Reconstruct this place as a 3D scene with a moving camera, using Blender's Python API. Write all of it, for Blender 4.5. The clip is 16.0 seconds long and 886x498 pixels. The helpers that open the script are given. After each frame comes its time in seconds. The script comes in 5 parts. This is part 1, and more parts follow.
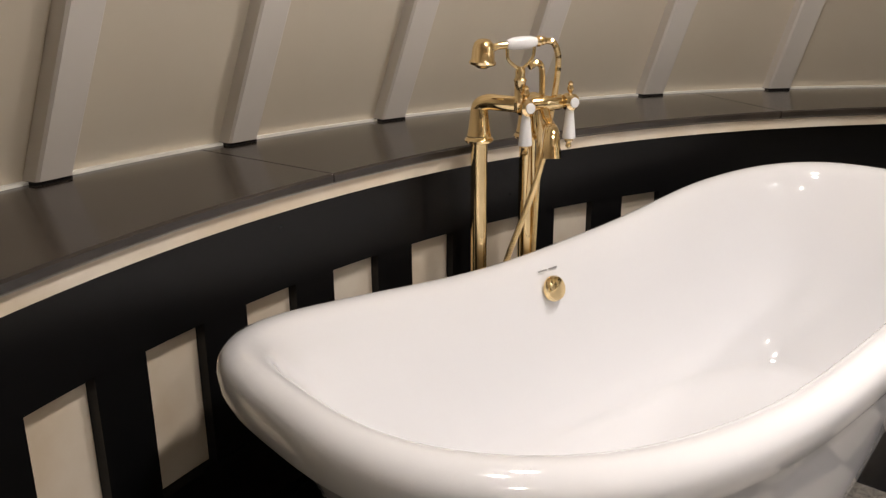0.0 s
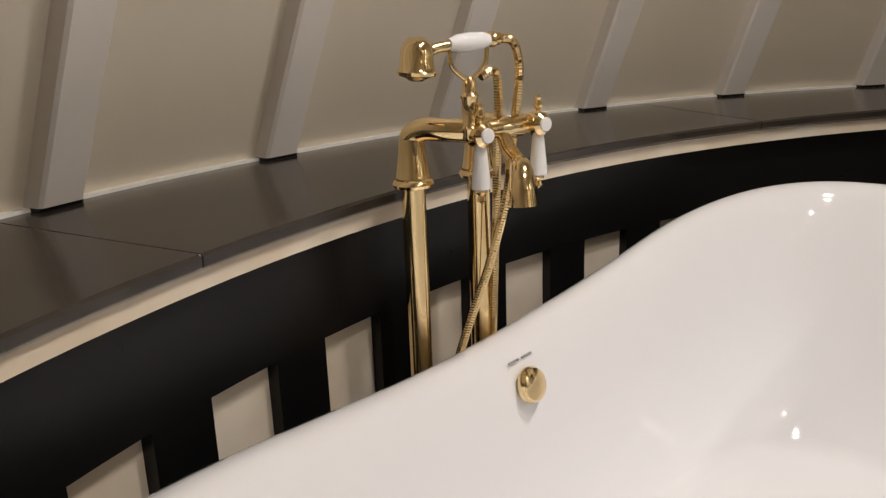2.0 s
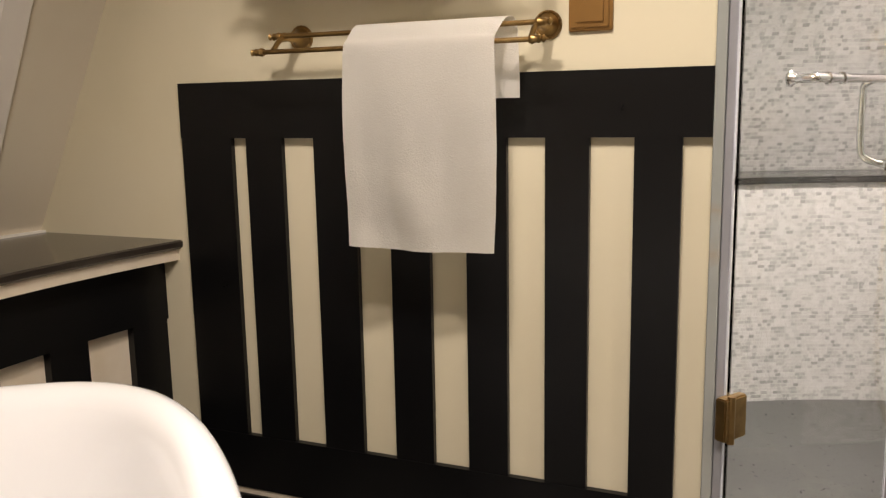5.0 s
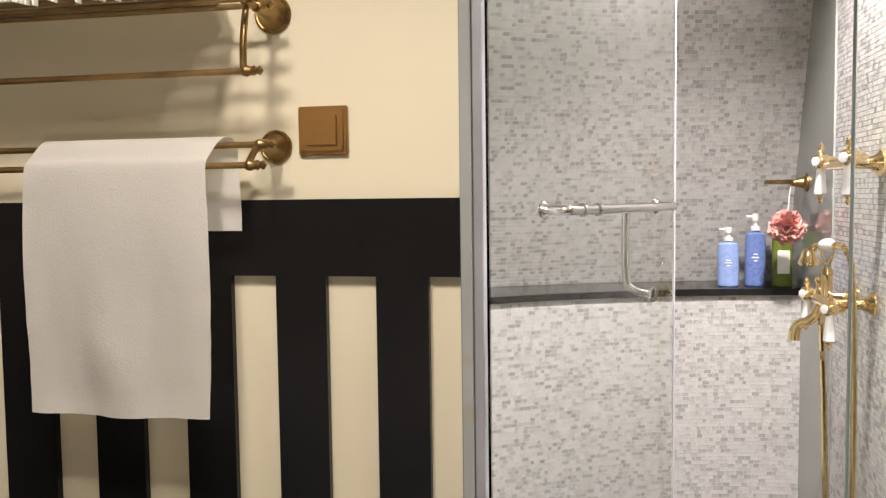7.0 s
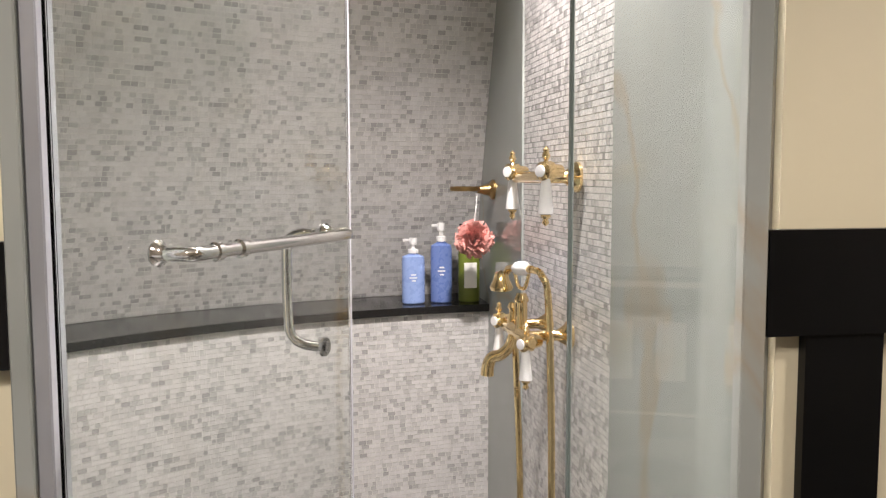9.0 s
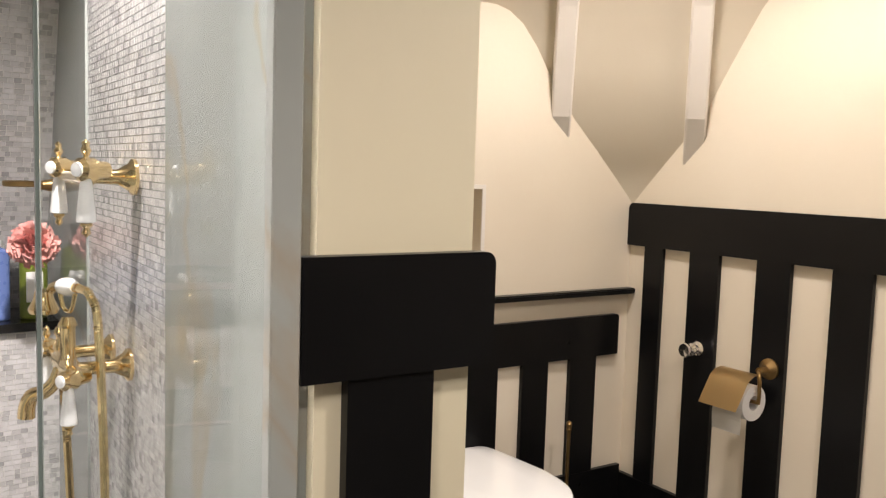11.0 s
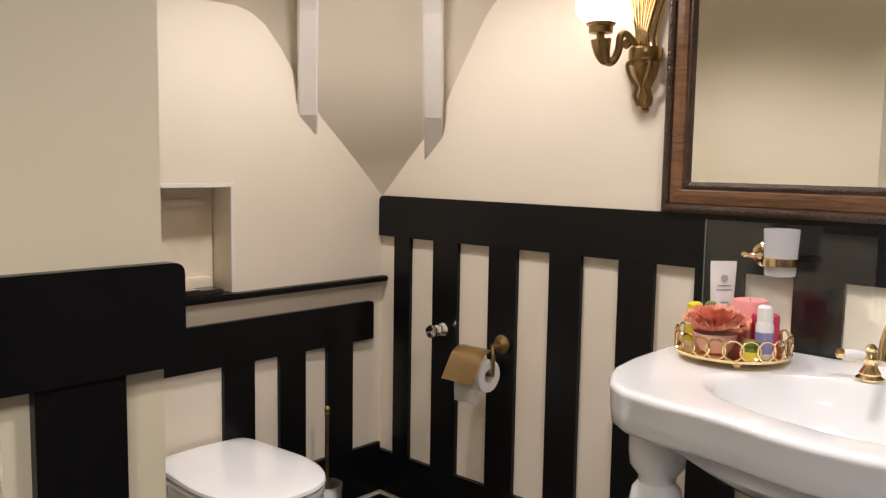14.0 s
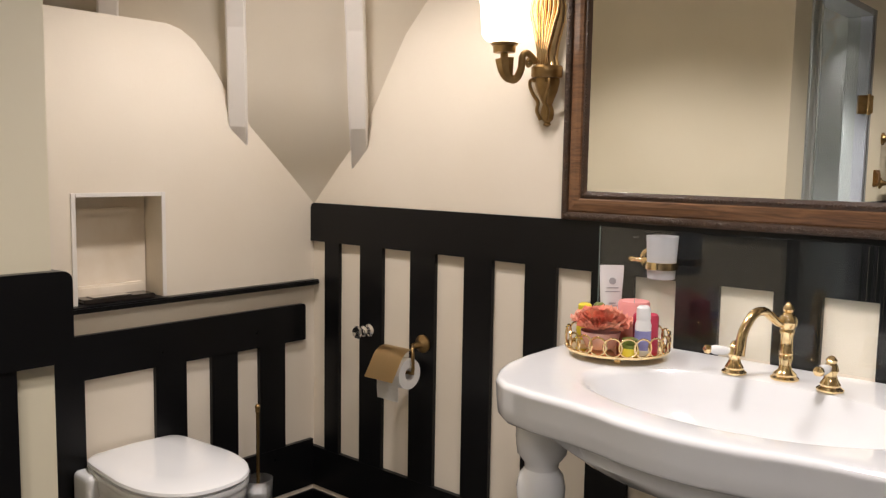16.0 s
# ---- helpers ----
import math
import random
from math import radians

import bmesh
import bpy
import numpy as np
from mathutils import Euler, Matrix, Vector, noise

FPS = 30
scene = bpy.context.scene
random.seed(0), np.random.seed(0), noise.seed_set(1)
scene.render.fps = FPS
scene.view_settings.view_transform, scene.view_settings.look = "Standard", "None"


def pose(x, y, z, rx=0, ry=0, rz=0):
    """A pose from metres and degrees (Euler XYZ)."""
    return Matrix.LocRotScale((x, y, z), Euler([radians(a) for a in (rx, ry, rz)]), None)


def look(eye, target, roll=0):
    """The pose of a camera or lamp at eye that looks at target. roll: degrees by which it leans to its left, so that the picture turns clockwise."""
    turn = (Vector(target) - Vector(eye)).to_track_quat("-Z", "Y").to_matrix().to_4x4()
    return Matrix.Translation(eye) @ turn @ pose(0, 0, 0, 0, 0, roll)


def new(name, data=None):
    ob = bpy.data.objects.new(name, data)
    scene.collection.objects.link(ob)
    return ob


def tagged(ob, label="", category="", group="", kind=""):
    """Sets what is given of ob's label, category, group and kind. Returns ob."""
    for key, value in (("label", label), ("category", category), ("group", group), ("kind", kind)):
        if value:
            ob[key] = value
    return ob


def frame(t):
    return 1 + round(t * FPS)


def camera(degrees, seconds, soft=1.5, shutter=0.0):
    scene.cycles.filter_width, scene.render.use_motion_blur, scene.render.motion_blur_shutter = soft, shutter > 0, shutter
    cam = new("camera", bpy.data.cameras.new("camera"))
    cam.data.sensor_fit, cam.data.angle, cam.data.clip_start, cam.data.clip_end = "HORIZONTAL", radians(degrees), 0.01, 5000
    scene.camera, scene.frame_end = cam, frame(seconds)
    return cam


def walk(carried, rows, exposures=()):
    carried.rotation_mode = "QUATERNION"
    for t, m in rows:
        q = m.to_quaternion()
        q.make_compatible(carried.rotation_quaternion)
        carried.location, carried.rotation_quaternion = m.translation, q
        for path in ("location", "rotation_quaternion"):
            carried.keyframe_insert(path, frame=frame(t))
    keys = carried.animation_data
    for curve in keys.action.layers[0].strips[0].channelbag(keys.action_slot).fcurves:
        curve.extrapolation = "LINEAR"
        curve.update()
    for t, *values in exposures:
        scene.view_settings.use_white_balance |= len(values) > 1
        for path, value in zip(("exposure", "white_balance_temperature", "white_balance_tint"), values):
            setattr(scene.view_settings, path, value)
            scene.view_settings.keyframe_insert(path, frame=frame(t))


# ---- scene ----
cam = camera(55.6, 16.0, soft=1.3)
# seconds, x, y, z, yaw, pitch, roll
PATH = [
    (0, 0.044, -0.069, 1.147, -4.23, -17.63, 0.46),
    (0.5, 0.092, 0.081, 1.142, -3.74, -17.52, 0.71),
    (1, 0.078, 0.225, 1.124, -4.86, -17.00, 0.55),
    (1.5, 0.020, 0.404, 1.105, -7.55, -16.19, 1.96),
    (2, 0.020, 0.531, 1.081, -13.16, -16.47, 1.97),
    (2.5, 0.076, 0.644, 1.054, -17.06, -17.20, 2.23),
    (3, 0.163, 0.703, 1.059, -22.10, -17.65, 1.02),
    (3.5, 0.261, 0.741, 1.073, -33.86, -15.92, 1.11),
    (4, 0.338, 0.780, 1.086, -44.71, -12.33, 1.39),
    (4.5, 0.384, 0.824, 1.110, -57.07, -11.21, 1.65),
    (5, 0.430, 0.834, 1.112, -66.97, -9.69, 1.04),
    (5.2, 0.438, 0.846, 1.110, -70.67, -8.81, 0.58),
    (7.3, 0.819, 0.738, 1.195, -79.30, -3.64, 0.82),
    (7.5, 0.876, 0.740, 1.199, -80.26, -3.59, 0.84),
    (8, 1.013, 0.764, 1.219, -88.39, -3.86, 0.79),
    (8.5, 1.113, 0.774, 1.233, -95.95, -4.47, 0.43),
    (9, 1.206, 0.692, 1.245, -99.72, -4.93, 0.15),
    (9.5, 1.284, 0.597, 1.260, -103.25, -5.26, -0.37),
    (10, 1.381, 0.534, 1.266, -111.62, -5.52, -1.06),
    (12.3, 1.329, 0.421, 1.279, -130.97, -5.74, -1.42),
    (12.5, 1.325, 0.409, 1.292, -132.45, -6.05, -1.31),
    (13, 1.307, 0.397, 1.293, -135.13, -5.93, -1.33),
    (13.5, 1.254, 0.412, 1.298, -135.34, -5.96, -1.43),
    (14, 1.189, 0.437, 1.311, -137.08, -5.97, -0.93),
    (14.5, 1.122, 0.477, 1.319, -138.30, -6.10, -0.83),
    (15, 1.067, 0.496, 1.331, -139.14, -6.21, -0.89),
    (15.5, 1.013, 0.463, 1.339, -139.49, -6.17, -1.04),
    (16, 0.969, 0.435, 1.339, -138.93, -5.82, -0.93),
]

walk(cam, [(t, pose(x, y, z, 90 + pitch, roll, yaw)) for t, x, y, z, yaw, pitch, roll in PATH],
     exposures=[(0.0, 0.26, 6600, 14), (0.6, 0.09, 6600, 14), (2.5, 0.03, 6700, 13), (3.5, -0.25, 6950, 14), (4.0, 0.01, 7000, 14), (4.5, 0.27, 7200, 15), (5.0, 0.57, 7150, 15), (7.4, 0.58, 6750, 13), (9.0, 0.24, 6750, 13), (10.2, 0.40, 6750, 13), (12.5, 0.10, 6500, 16), (16.0, -0.02, 6350, 15)])

# ---- light: recessed ceiling spots and the wall sconce ----
world = bpy.data.worlds.new("world")
scene.world = world
world.use_nodes = True
world.node_tree.nodes["Background"].inputs[0].default_value = (1.0, 0.85, 0.65, 1)
world.node_tree.nodes["Background"].inputs[1].default_value = 0.02
CEIL = 2.35
WARM = (1.0, 0.93, 0.86)
# x, y, watts, half-angle of the beam, colour
COOL = (1.0, 0.95, 0.92)
SPOTS = [(0.84, 0.70, 25, 74, WARM), (1.08, 1.30, 31, 72, WARM), (1.40, -0.72, 32, 66, WARM), (2.70, -0.95, 36, 62, WARM), (2.71, 0.27, 87, 56, COOL)]


def spot_lamp(x, y, watts, half, tone):
    data = bpy.data.lights.new("ceiling_spot_light", "SPOT")
    data.energy, data.color, data.spot_size, data.spot_blend, data.shadow_soft_size = watts * 2.4, tone, radians(2 * half), 0.6, 0.05 if tone is COOL else 0.085
    ob = new("ceiling_spot_light", data)
    ob.matrix_world = look((x, y, CEIL - 0.02), (x + 0.001, y, 0))


for spot in SPOTS:
    spot_lamp(*spot)
SCONCE = (2.417, -1.480, 1.73)
bulb = bpy.data.lights.new("sconce_light", "POINT")
bulb.energy, bulb.color, bulb.shadow_soft_size = 0.20, (1.0, 0.88, 0.72), 0.03
new("sconce_light", bulb).location = SCONCE


# ---- materials ----
def material(name, color, rough=0.5, metal=0.0, vary=0.06, scale=6.0, bump=0.0, bump_scale=60.0, coat=0.0, tint=None, rand=0.0, spec=0.5):
    """Two scales of noise on the base colour, roughness and relief."""
    m = bpy.data.materials.new(name)
    m.use_nodes = True
    nt = m.node_tree
    b = nt.nodes["Principled BSDF"]
    b.inputs["Metallic"].default_value = metal
    b.inputs["Specular IOR Level"].default_value = spec
    b.inputs["Coat Weight"].default_value = coat
    b.inputs["Coat Roughness"].default_value = 0.06
    tc = nt.nodes.new("ShaderNodeTexCoord")
    big, fine = nt.nodes.new("ShaderNodeTexNoise"), nt.nodes.new("ShaderNodeTexNoise")
    big.inputs["Scale"].default_value, big.inputs["Detail"].default_value = scale * 0.5, 5
    fine.inputs["Scale"].default_value, fine.inputs["Detail"].default_value = bump_scale, 4
    nt.links.new(tc.outputs["Object"], big.inputs["Vector"])
    nt.links.new(tc.outputs["Object"], fine.inputs["Vector"])
    ramp = nt.nodes.new("ShaderNodeValToRGB")
    c2 = tint or tuple(c * (1 - 4 * vary) for c in color)
    ramp.color_ramp.elements[0].position, ramp.color_ramp.elements[1].position = 0.3, 0.65
    ramp.color_ramp.elements[0].color, ramp.color_ramp.elements[1].color = (*c2, 1), (*color, 1)
    nt.links.new(big.outputs["Fac"], ramp.inputs["Fac"])
    out = ramp.outputs["Color"]
    if rand:
        info = nt.nodes.new("ShaderNodeNewGeometry")
        mul = nt.nodes.new("ShaderNodeMapRange")
        mul.inputs["To Min"].default_value, mul.inputs["To Max"].default_value = 1.0, 1 - rand
        power = nt.nodes.new("ShaderNodeMath")
        power.operation = "POWER"
        power.inputs[1].default_value = 2.4
        nt.links.new(info.outputs["Random Per Island"], power.inputs[0])
        nt.links.new(power.outputs["Value"], mul.inputs["Value"])
        mix = nt.nodes.new("ShaderNodeVectorMath")
        mix.operation = "MULTIPLY"
        nt.links.new(out, mix.inputs[0])
        nt.links.new(mul.outputs["Result"], mix.inputs[1])
        out = mix.outputs["Vector"]
    nt.links.new(out, b.inputs["Base Color"])
    rr = nt.nodes.new("ShaderNodeMapRange")
    rr.inputs["To Min"].default_value, rr.inputs["To Max"].default_value = rough * 0.75, min(1.0, rough * 1.25)
    nt.links.new(fine.outputs["Fac"], rr.inputs["Value"])
    nt.links.new(rr.outputs["Result"], b.inputs["Roughness"])
    if bump:
        bp = nt.nodes.new("ShaderNodeBump")
        bp.inputs["Strength"].default_value, bp.inputs["Distance"].default_value = bump, 0.004
        nt.links.new(fine.outputs["Fac"], bp.inputs["Height"])
        nt.links.new(bp.outputs["Normal"], b.inputs["Normal"])
    return m


def marble(name, light, dark, vein, rough=0.12):
    m = material(name, light, rough, vary=0.05, scale=3, tint=dark)
    nt = m.node_tree
    b = nt.nodes["Principled BSDF"]
    src = b.inputs["Base Color"].links[0].from_socket
    tc = nt.nodes.new("ShaderNodeTexCoord")
    n = nt.nodes.new("ShaderNodeTexNoise")
    n.inputs["Scale"].default_value, n.inputs["Detail"].default_value, n.inputs["Distortion"].default_value = 0.9, 8, 0.5
    nt.links.new(tc.outputs["Object"], n.inputs["Vector"])
    r = nt.nodes.new("ShaderNodeValToRGB")
    r.color_ramp.elements[0].position, r.color_ramp.elements[1].position = 0.485, 0.515
    r.color_ramp.elements[0].color = r.color_ramp.elements[1].color = (0, 0, 0, 1)
    e = r.color_ramp.elements.new(0.5)
    e.color = (0.5, 0.5, 0.5, 1)
    nt.links.new(n.outputs["Fac"], r.inputs["Fac"])
    mix = nt.nodes.new("ShaderNodeMix")
    mix.data_type = "RGBA"
    nt.links.new(r.outputs["Color"], mix.inputs["Factor"])
    nt.links.new(src, mix.inputs["A"])
    mix.inputs["B"].default_value = (*vein, 1)
    nt.links.new(mix.outputs["Result"], b.inputs["Base Color"])
    return m


def wood(name, light, dark):
    m = material(name, light, 0.38, vary=0.1, bump=0.15, tint=dark, coat=0.2)
    nt = m.node_tree
    mp = nt.nodes.new("ShaderNodeMapping")
    mp.inputs["Scale"].default_value = (1.2, 14, 14)
    big = [n for n in nt.nodes if n.type == "TEX_NOISE"][0]
    src = big.inputs["Vector"].links[0].from_socket
    nt.links.new(src, mp.inputs["Vector"])
    nt.links.new(mp.outputs["Vector"], big.inputs["Vector"])
    big.inputs["Scale"].default_value, big.inputs["Distortion"].default_value = 6, 1.2
    return m


def glass(name, tint=(1, 1, 1), rough=0.0, ior=1.45):
    m = bpy.data.materials.new(name)
    m.use_nodes = True
    b = m.node_tree.nodes["Principled BSDF"]
    b.inputs["Base Color"].default_value = (*tint, 1)
    b.inputs["Transmission Weight"].default_value, b.inputs["Roughness"].default_value, b.inputs["IOR"].default_value = 1.0, rough, ior
    return m


def glow(name, color, strength):
    m = bpy.data.materials.new(name)
    m.use_nodes = True
    b = m.node_tree.nodes["Principled BSDF"]
    b.inputs["Base Color"].default_value = (0.9, 0.88, 0.82, 1)
    b.inputs["Emission Color"].default_value, b.inputs["Emission Strength"].default_value = (*color, 1), strength
    return m


CREAM = material("cream_wall_paint", (0.76, 0.69, 0.58), 0.62, vary=0.02, scale=2.5, bump=0.06, bump_scale=45, tint=(0.70, 0.62, 0.50))
ROOF = material("cream_roof_boards_paint", (0.70, 0.64, 0.53), 0.55, vary=0.02, scale=3, bump=0.1, bump_scale=25, tint=(0.64, 0.57, 0.46))
INSET = material("cream_inset_paint", (0.81, 0.74, 0.63), 0.45, vary=0.02, scale=9, bump=0.08, bump_scale=30, tint=(0.67, 0.56, 0.42))
RAFTER = material("white_rafter_paint", (0.76, 0.72, 0.67), 0.42, vary=0.02, scale=5, bump=0.08, bump_scale=30)
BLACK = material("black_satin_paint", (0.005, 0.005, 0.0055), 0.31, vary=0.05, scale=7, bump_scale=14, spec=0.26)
STONE = material("dark_granite_ledge", (0.040, 0.032, 0.026), 0.17, vary=0.1, scale=14, bump_scale=240, bump=0.02, tint=(0.024, 0.019, 0.016))
GROUT = material("pale_grout", (0.55, 0.52, 0.46), 0.8, vary=0.06, scale=20, bump=0.3, bump_scale=140)
ENAMEL = material("white_enamel", (0.83, 0.84, 0.86), 0.10, vary=0.005, scale=3, coat=0.6)
CERAMIC = material("white_ceramic", (0.83, 0.84, 0.85), 0.09, vary=0.005, scale=3, coat=0.5)
GOLD = material("polished_gold", (0.95, 0.73, 0.40), 0.11, 1.0, vary=0.03, scale=20, bump_scale=120)
BRONZE = material("aged_brass", (0.45, 0.30, 0.13), 0.34, 1.0, vary=0.1, scale=30, bump=0.1, bump_scale=150, tint=(0.24, 0.15, 0.06))
CHROME = material("chrome", (0.78, 0.77, 0.76), 0.10, 1.0, vary=0.02, scale=20, bump_scale=150)
TOWEL = material("white_terry", (0.89, 0.87, 0.82), 0.95, vary=0.01, scale=9, bump=0.22, bump_scale=260)
MARBLE = marble("grey_marble", (0.35, 0.37, 0.355), (0.28, 0.30, 0.29), (0.33, 0.26, 0.18), 0.035)
CREAM_YELLOW = material("yellow_cream_wall_paint", (0.75, 0.69, 0.53), 0.60, vary=0.02, scale=2.5, bump=0.06, bump_scale=45, tint=(0.70, 0.64, 0.47))
MOSAIC = material("pale_mosaic_tile", (0.65, 0.64, 0.637), 0.26, vary=0.03, scale=60, bump_scale=300, rand=0.44)
MOSAIC_BED = material("mosaic_grout", (0.68, 0.67, 0.64), 0.85, vary=0.04, scale=30, bump=0.2, bump_scale=200)
TILE_BLACK = material("black_floor_tile", (0.012, 0.012, 0.013), 0.22, vary=0.1, scale=20, bump_scale=200)
TILE_GREY = material("grey_granite_floor_tile", (0.24, 0.22, 0.19), 0.28, vary=0.14, scale=120, bump_scale=260, tint=(0.10, 0.095, 0.085))
WALNUT = wood("carved_walnut", (0.19, 0.092, 0.040), (0.075, 0.034, 0.015))
DARKWOOD = material("dark_carved_moulding", (0.055, 0.028, 0.014), 0.36, vary=0.1, scale=60, bump=0.5, bump_scale=220, coat=0.2)
MIRROR = material("silvered_mirror", (0.93, 0.93, 0.91), 0.004, 1.0, vary=0.0, scale=2)
GLASS = glass("clear_glass", (0.945, 0.972, 0.958))
FROST = glass("frosted_glass", (0.95, 0.95, 0.95), 0.45)
CRYSTAL = glass("cut_crystal", (0.98, 0.98, 0.98), 0.02, 1.5)
SHADE = glow("lit_opal_glass", (1.0, 0.88, 0.72), 2.6)
LED = glow("lit_lamp_glass", (1.0, 0.84, 0.62), 14.0)
PAPER = material("toilet_paper", (0.84, 0.83, 0.80), 0.95, vary=0.01, scale=12, bump=0.04, bump_scale=200)
PINK = material("pink_wax", (0.86, 0.36, 0.34), 0.42, vary=0.03, scale=14)
ROSE = material("deep_rose_wax", (0.55, 0.05, 0.10), 0.4, vary=0.03, scale=14)
CORAL = material("coral_petals", (0.90, 0.27, 0.20), 0.6, vary=0.08, scale=60, tint=(0.92, 0.55, 0.38), rand=0.22)
PUFFPINK = material("coral_netting", (0.90, 0.46, 0.42), 0.7, vary=0.05, scale=60, rand=0.25)
PALEBLUE = material("pale_blue_plastic", (0.27, 0.38, 0.70), 0.28, vary=0.03, scale=8)
BLUE = material("blue_plastic", (0.14, 0.21, 0.48), 0.28, vary=0.03, scale=8)
PALE = material("white_plastic", (0.80, 0.80, 0.80), 0.32, vary=0.01, scale=8)
GREEN = material("olive_plastic", (0.16, 0.20, 0.03), 0.3, vary=0.06, scale=12)
YELLOW = material("yellow_plastic", (0.80, 0.66, 0.05), 0.35, vary=0.03, scale=12)
GREY = material("grey_print", (0.42, 0.42, 0.44), 0.5, vary=0.02, scale=20)
SWITCH = material("bronze_switch_plate", (0.40, 0.22, 0.075), 0.34, 0.8, vary=0.05, scale=12, bump_scale=100)
SATIN_BRASS = material("satin_brass", (0.66, 0.50, 0.27), 0.36, 1.0, vary=0.015, scale=14, bump_scale=14)
SILICONE = material("white_caulk", (0.80, 0.79, 0.74), 0.5, vary=0.03, scale=40)
LILAC = material("lilac_print", (0.30, 0.30, 0.62), 0.4, vary=0.05, scale=60)


# ---- mesh builders ----
def part(name, bm, mat, parent=None, label="", smooth=False, m=None):
    """Links a bmesh as one mesh object, under a thing or a part."""
    me = bpy.data.meshes.new(name)
    bmesh.ops.recalc_face_normals(bm, faces=bm.faces)
    if smooth:
        for face in bm.faces:
            face.smooth = True
    bm.to_mesh(me)
    bm.free()
    me.materials.append(mat)
    ob = new(name, me)
    if smooth:
        me.set_sharp_from_angle(angle=radians(38))
    if parent:
        ob.parent = parent
    if m is not None:
        ob.matrix_local = m
    if label:
        ob["label"] = label
    return ob


def thing(name, label, category, group="", m=None):
    """An Empty that carries a thing's parts."""
    ob = new(name)
    if m is not None:
        ob.matrix_world = m
    return tagged(ob, label, category, group)


def box(x0, x1, y0, y1, z0, z1, bevel=0.0, bm=None, seg=1):
    bm = bm or bmesh.new()
    made = bmesh.ops.create_cube(bm, size=1)["verts"]
    for v in made:
        v.co = Vector(((x0 + x1) / 2 + v.co.x * (x1 - x0), (y0 + y1) / 2 + v.co.y * (y1 - y0), (z0 + z1) / 2 + v.co.z * (z1 - z0)))
    if bevel:
        edges = list({e for v in made for e in v.link_edges})
        bmesh.ops.bevel(bm, geom=edges, offset=bevel, segments=seg, affect="EDGES", profile=0.6)
    return bm


def prism(points, z0, z1, bm=None, axis="z"):
    """A closed outline pushed from z0 to z1 along an axis."""
    bm = bm or bmesh.new()
    put = {"z": lambda a, b, c: (a, b, c), "x": lambda a, b, c: (c, a, b), "y": lambda a, b, c: (a, c, b)}[axis]
    lo = [bm.verts.new(put(a, b, z0)) for a, b in points]
    hi = [bm.verts.new(put(a, b, z1)) for a, b in points]
    bm.faces.new(lo)
    bm.faces.new(hi)
    n = len(points)
    for i in range(n):
        bm.faces.new((lo[i], lo[(i + 1) % n], hi[(i + 1) % n], hi[i]))
    return bm


def rings(loops, bm=None, closed=True, caps=True):
    """Skins a row of equal loops of points."""
    bm = bm or bmesh.new()
    vs = [[bm.verts.new(p) for p in loop] for loop in loops]
    n = len(loops[0])
    for a, b in zip(vs, vs[1:]):
        for i in range(n if closed else n - 1):
            j = (i + 1) % n
            bm.faces.new((a[i], a[j], b[j], b[i]))
    if caps and closed:
        bm.faces.new(vs[0])
        bm.faces.new(vs[-1])
    return bm


def lathe(profile, n=28, bm=None, centre=(0, 0, 0), turn=None):
    """Turns (radius, height) pairs round z; turn is a rotation matrix."""
    loops = []
    for r, z in profile:
        loop = [Vector((max(r, 0.0004) * math.cos(2 * math.pi * i / n), max(r, 0.0004) * math.sin(2 * math.pi * i / n), z)) for i in range(n)]
        loops.append([(turn @ p if turn else p) + Vector(centre) for p in loop])
    return rings(loops, bm)


def toward(direction):
    return Vector(direction).to_track_quat("Z", "Y").to_matrix()


def spline(points, steps=8):
    """A smooth line through the points."""
    pts = [Vector(p) for p in points]
    pts = [2 * pts[0] - pts[1], *pts, 2 * pts[-1] - pts[-2]]
    out = []
    for i in range(1, len(pts) - 2):
        a, b, c, d = pts[i - 1:i + 3]
        for k in range(steps):
            t = k / steps
            out.append(0.5 * (2 * b + (c - a) * t + (2 * a - 5 * b + 4 * c - d) * t * t + (3 * b - a - 3 * c + d) * t ** 3))
    return out + [pts[-2]]


def tube(points, radius, n=14, bm=None, steps=8, taper=None, ribs=0.0, pitch=0.006):
    """A round bar along a smooth line; ribs give a coiled hose."""
    line = spline(points, steps) if len(points) > 2 else [Vector(p) for p in points]
    if ribs:
        fine = []
        for a, b in zip(line, line[1:]):
            k = max(1, round((b - a).length / (pitch / 2)))
            fine += [a.lerp(b, j / k) for j in range(k)]
        line = fine + [line[-1]]
    loops, up = [], None
    for i, p in enumerate(line):
        d = (line[min(i + 1, len(line) - 1)] - line[max(i - 1, 0)]).normalized()
        if up is None:
            up = d.orthogonal().normalized()
        up = (up - d * up.dot(d)).normalized()
        side = d.cross(up)
        r = radius * (1 if taper is None else 1 + (taper - 1) * i / max(1, len(line) - 1))
        if ribs and i % 2:
            r *= 1 - ribs
        loops.append([p + r * (math.cos(2 * math.pi * k / n) * up + math.sin(2 * math.pi * k / n) * side) for k in range(n)])
    return rings(loops, bm)


CX, CY = 1.710, 0.008


def polar(r, deg, z=0.0):
    return Vector((CX + r * math.cos(radians(deg)), CY + r * math.sin(radians(deg)), z))


def arc_box(r0, r1, z0, z1, a0, a1, step=1.5, bm=None):
    """A curved board round the tower's axis."""
    k = max(1, math.ceil(abs(a1 - a0) / step))
    loops = []
    for i in range(k + 1):
        a = a0 + (a1 - a0) * i / k
        loops.append([polar(r0, a, z0), polar(r1, a, z0), polar(r1, a, z1), polar(r0, a, z1)])
    return rings(loops, bm)


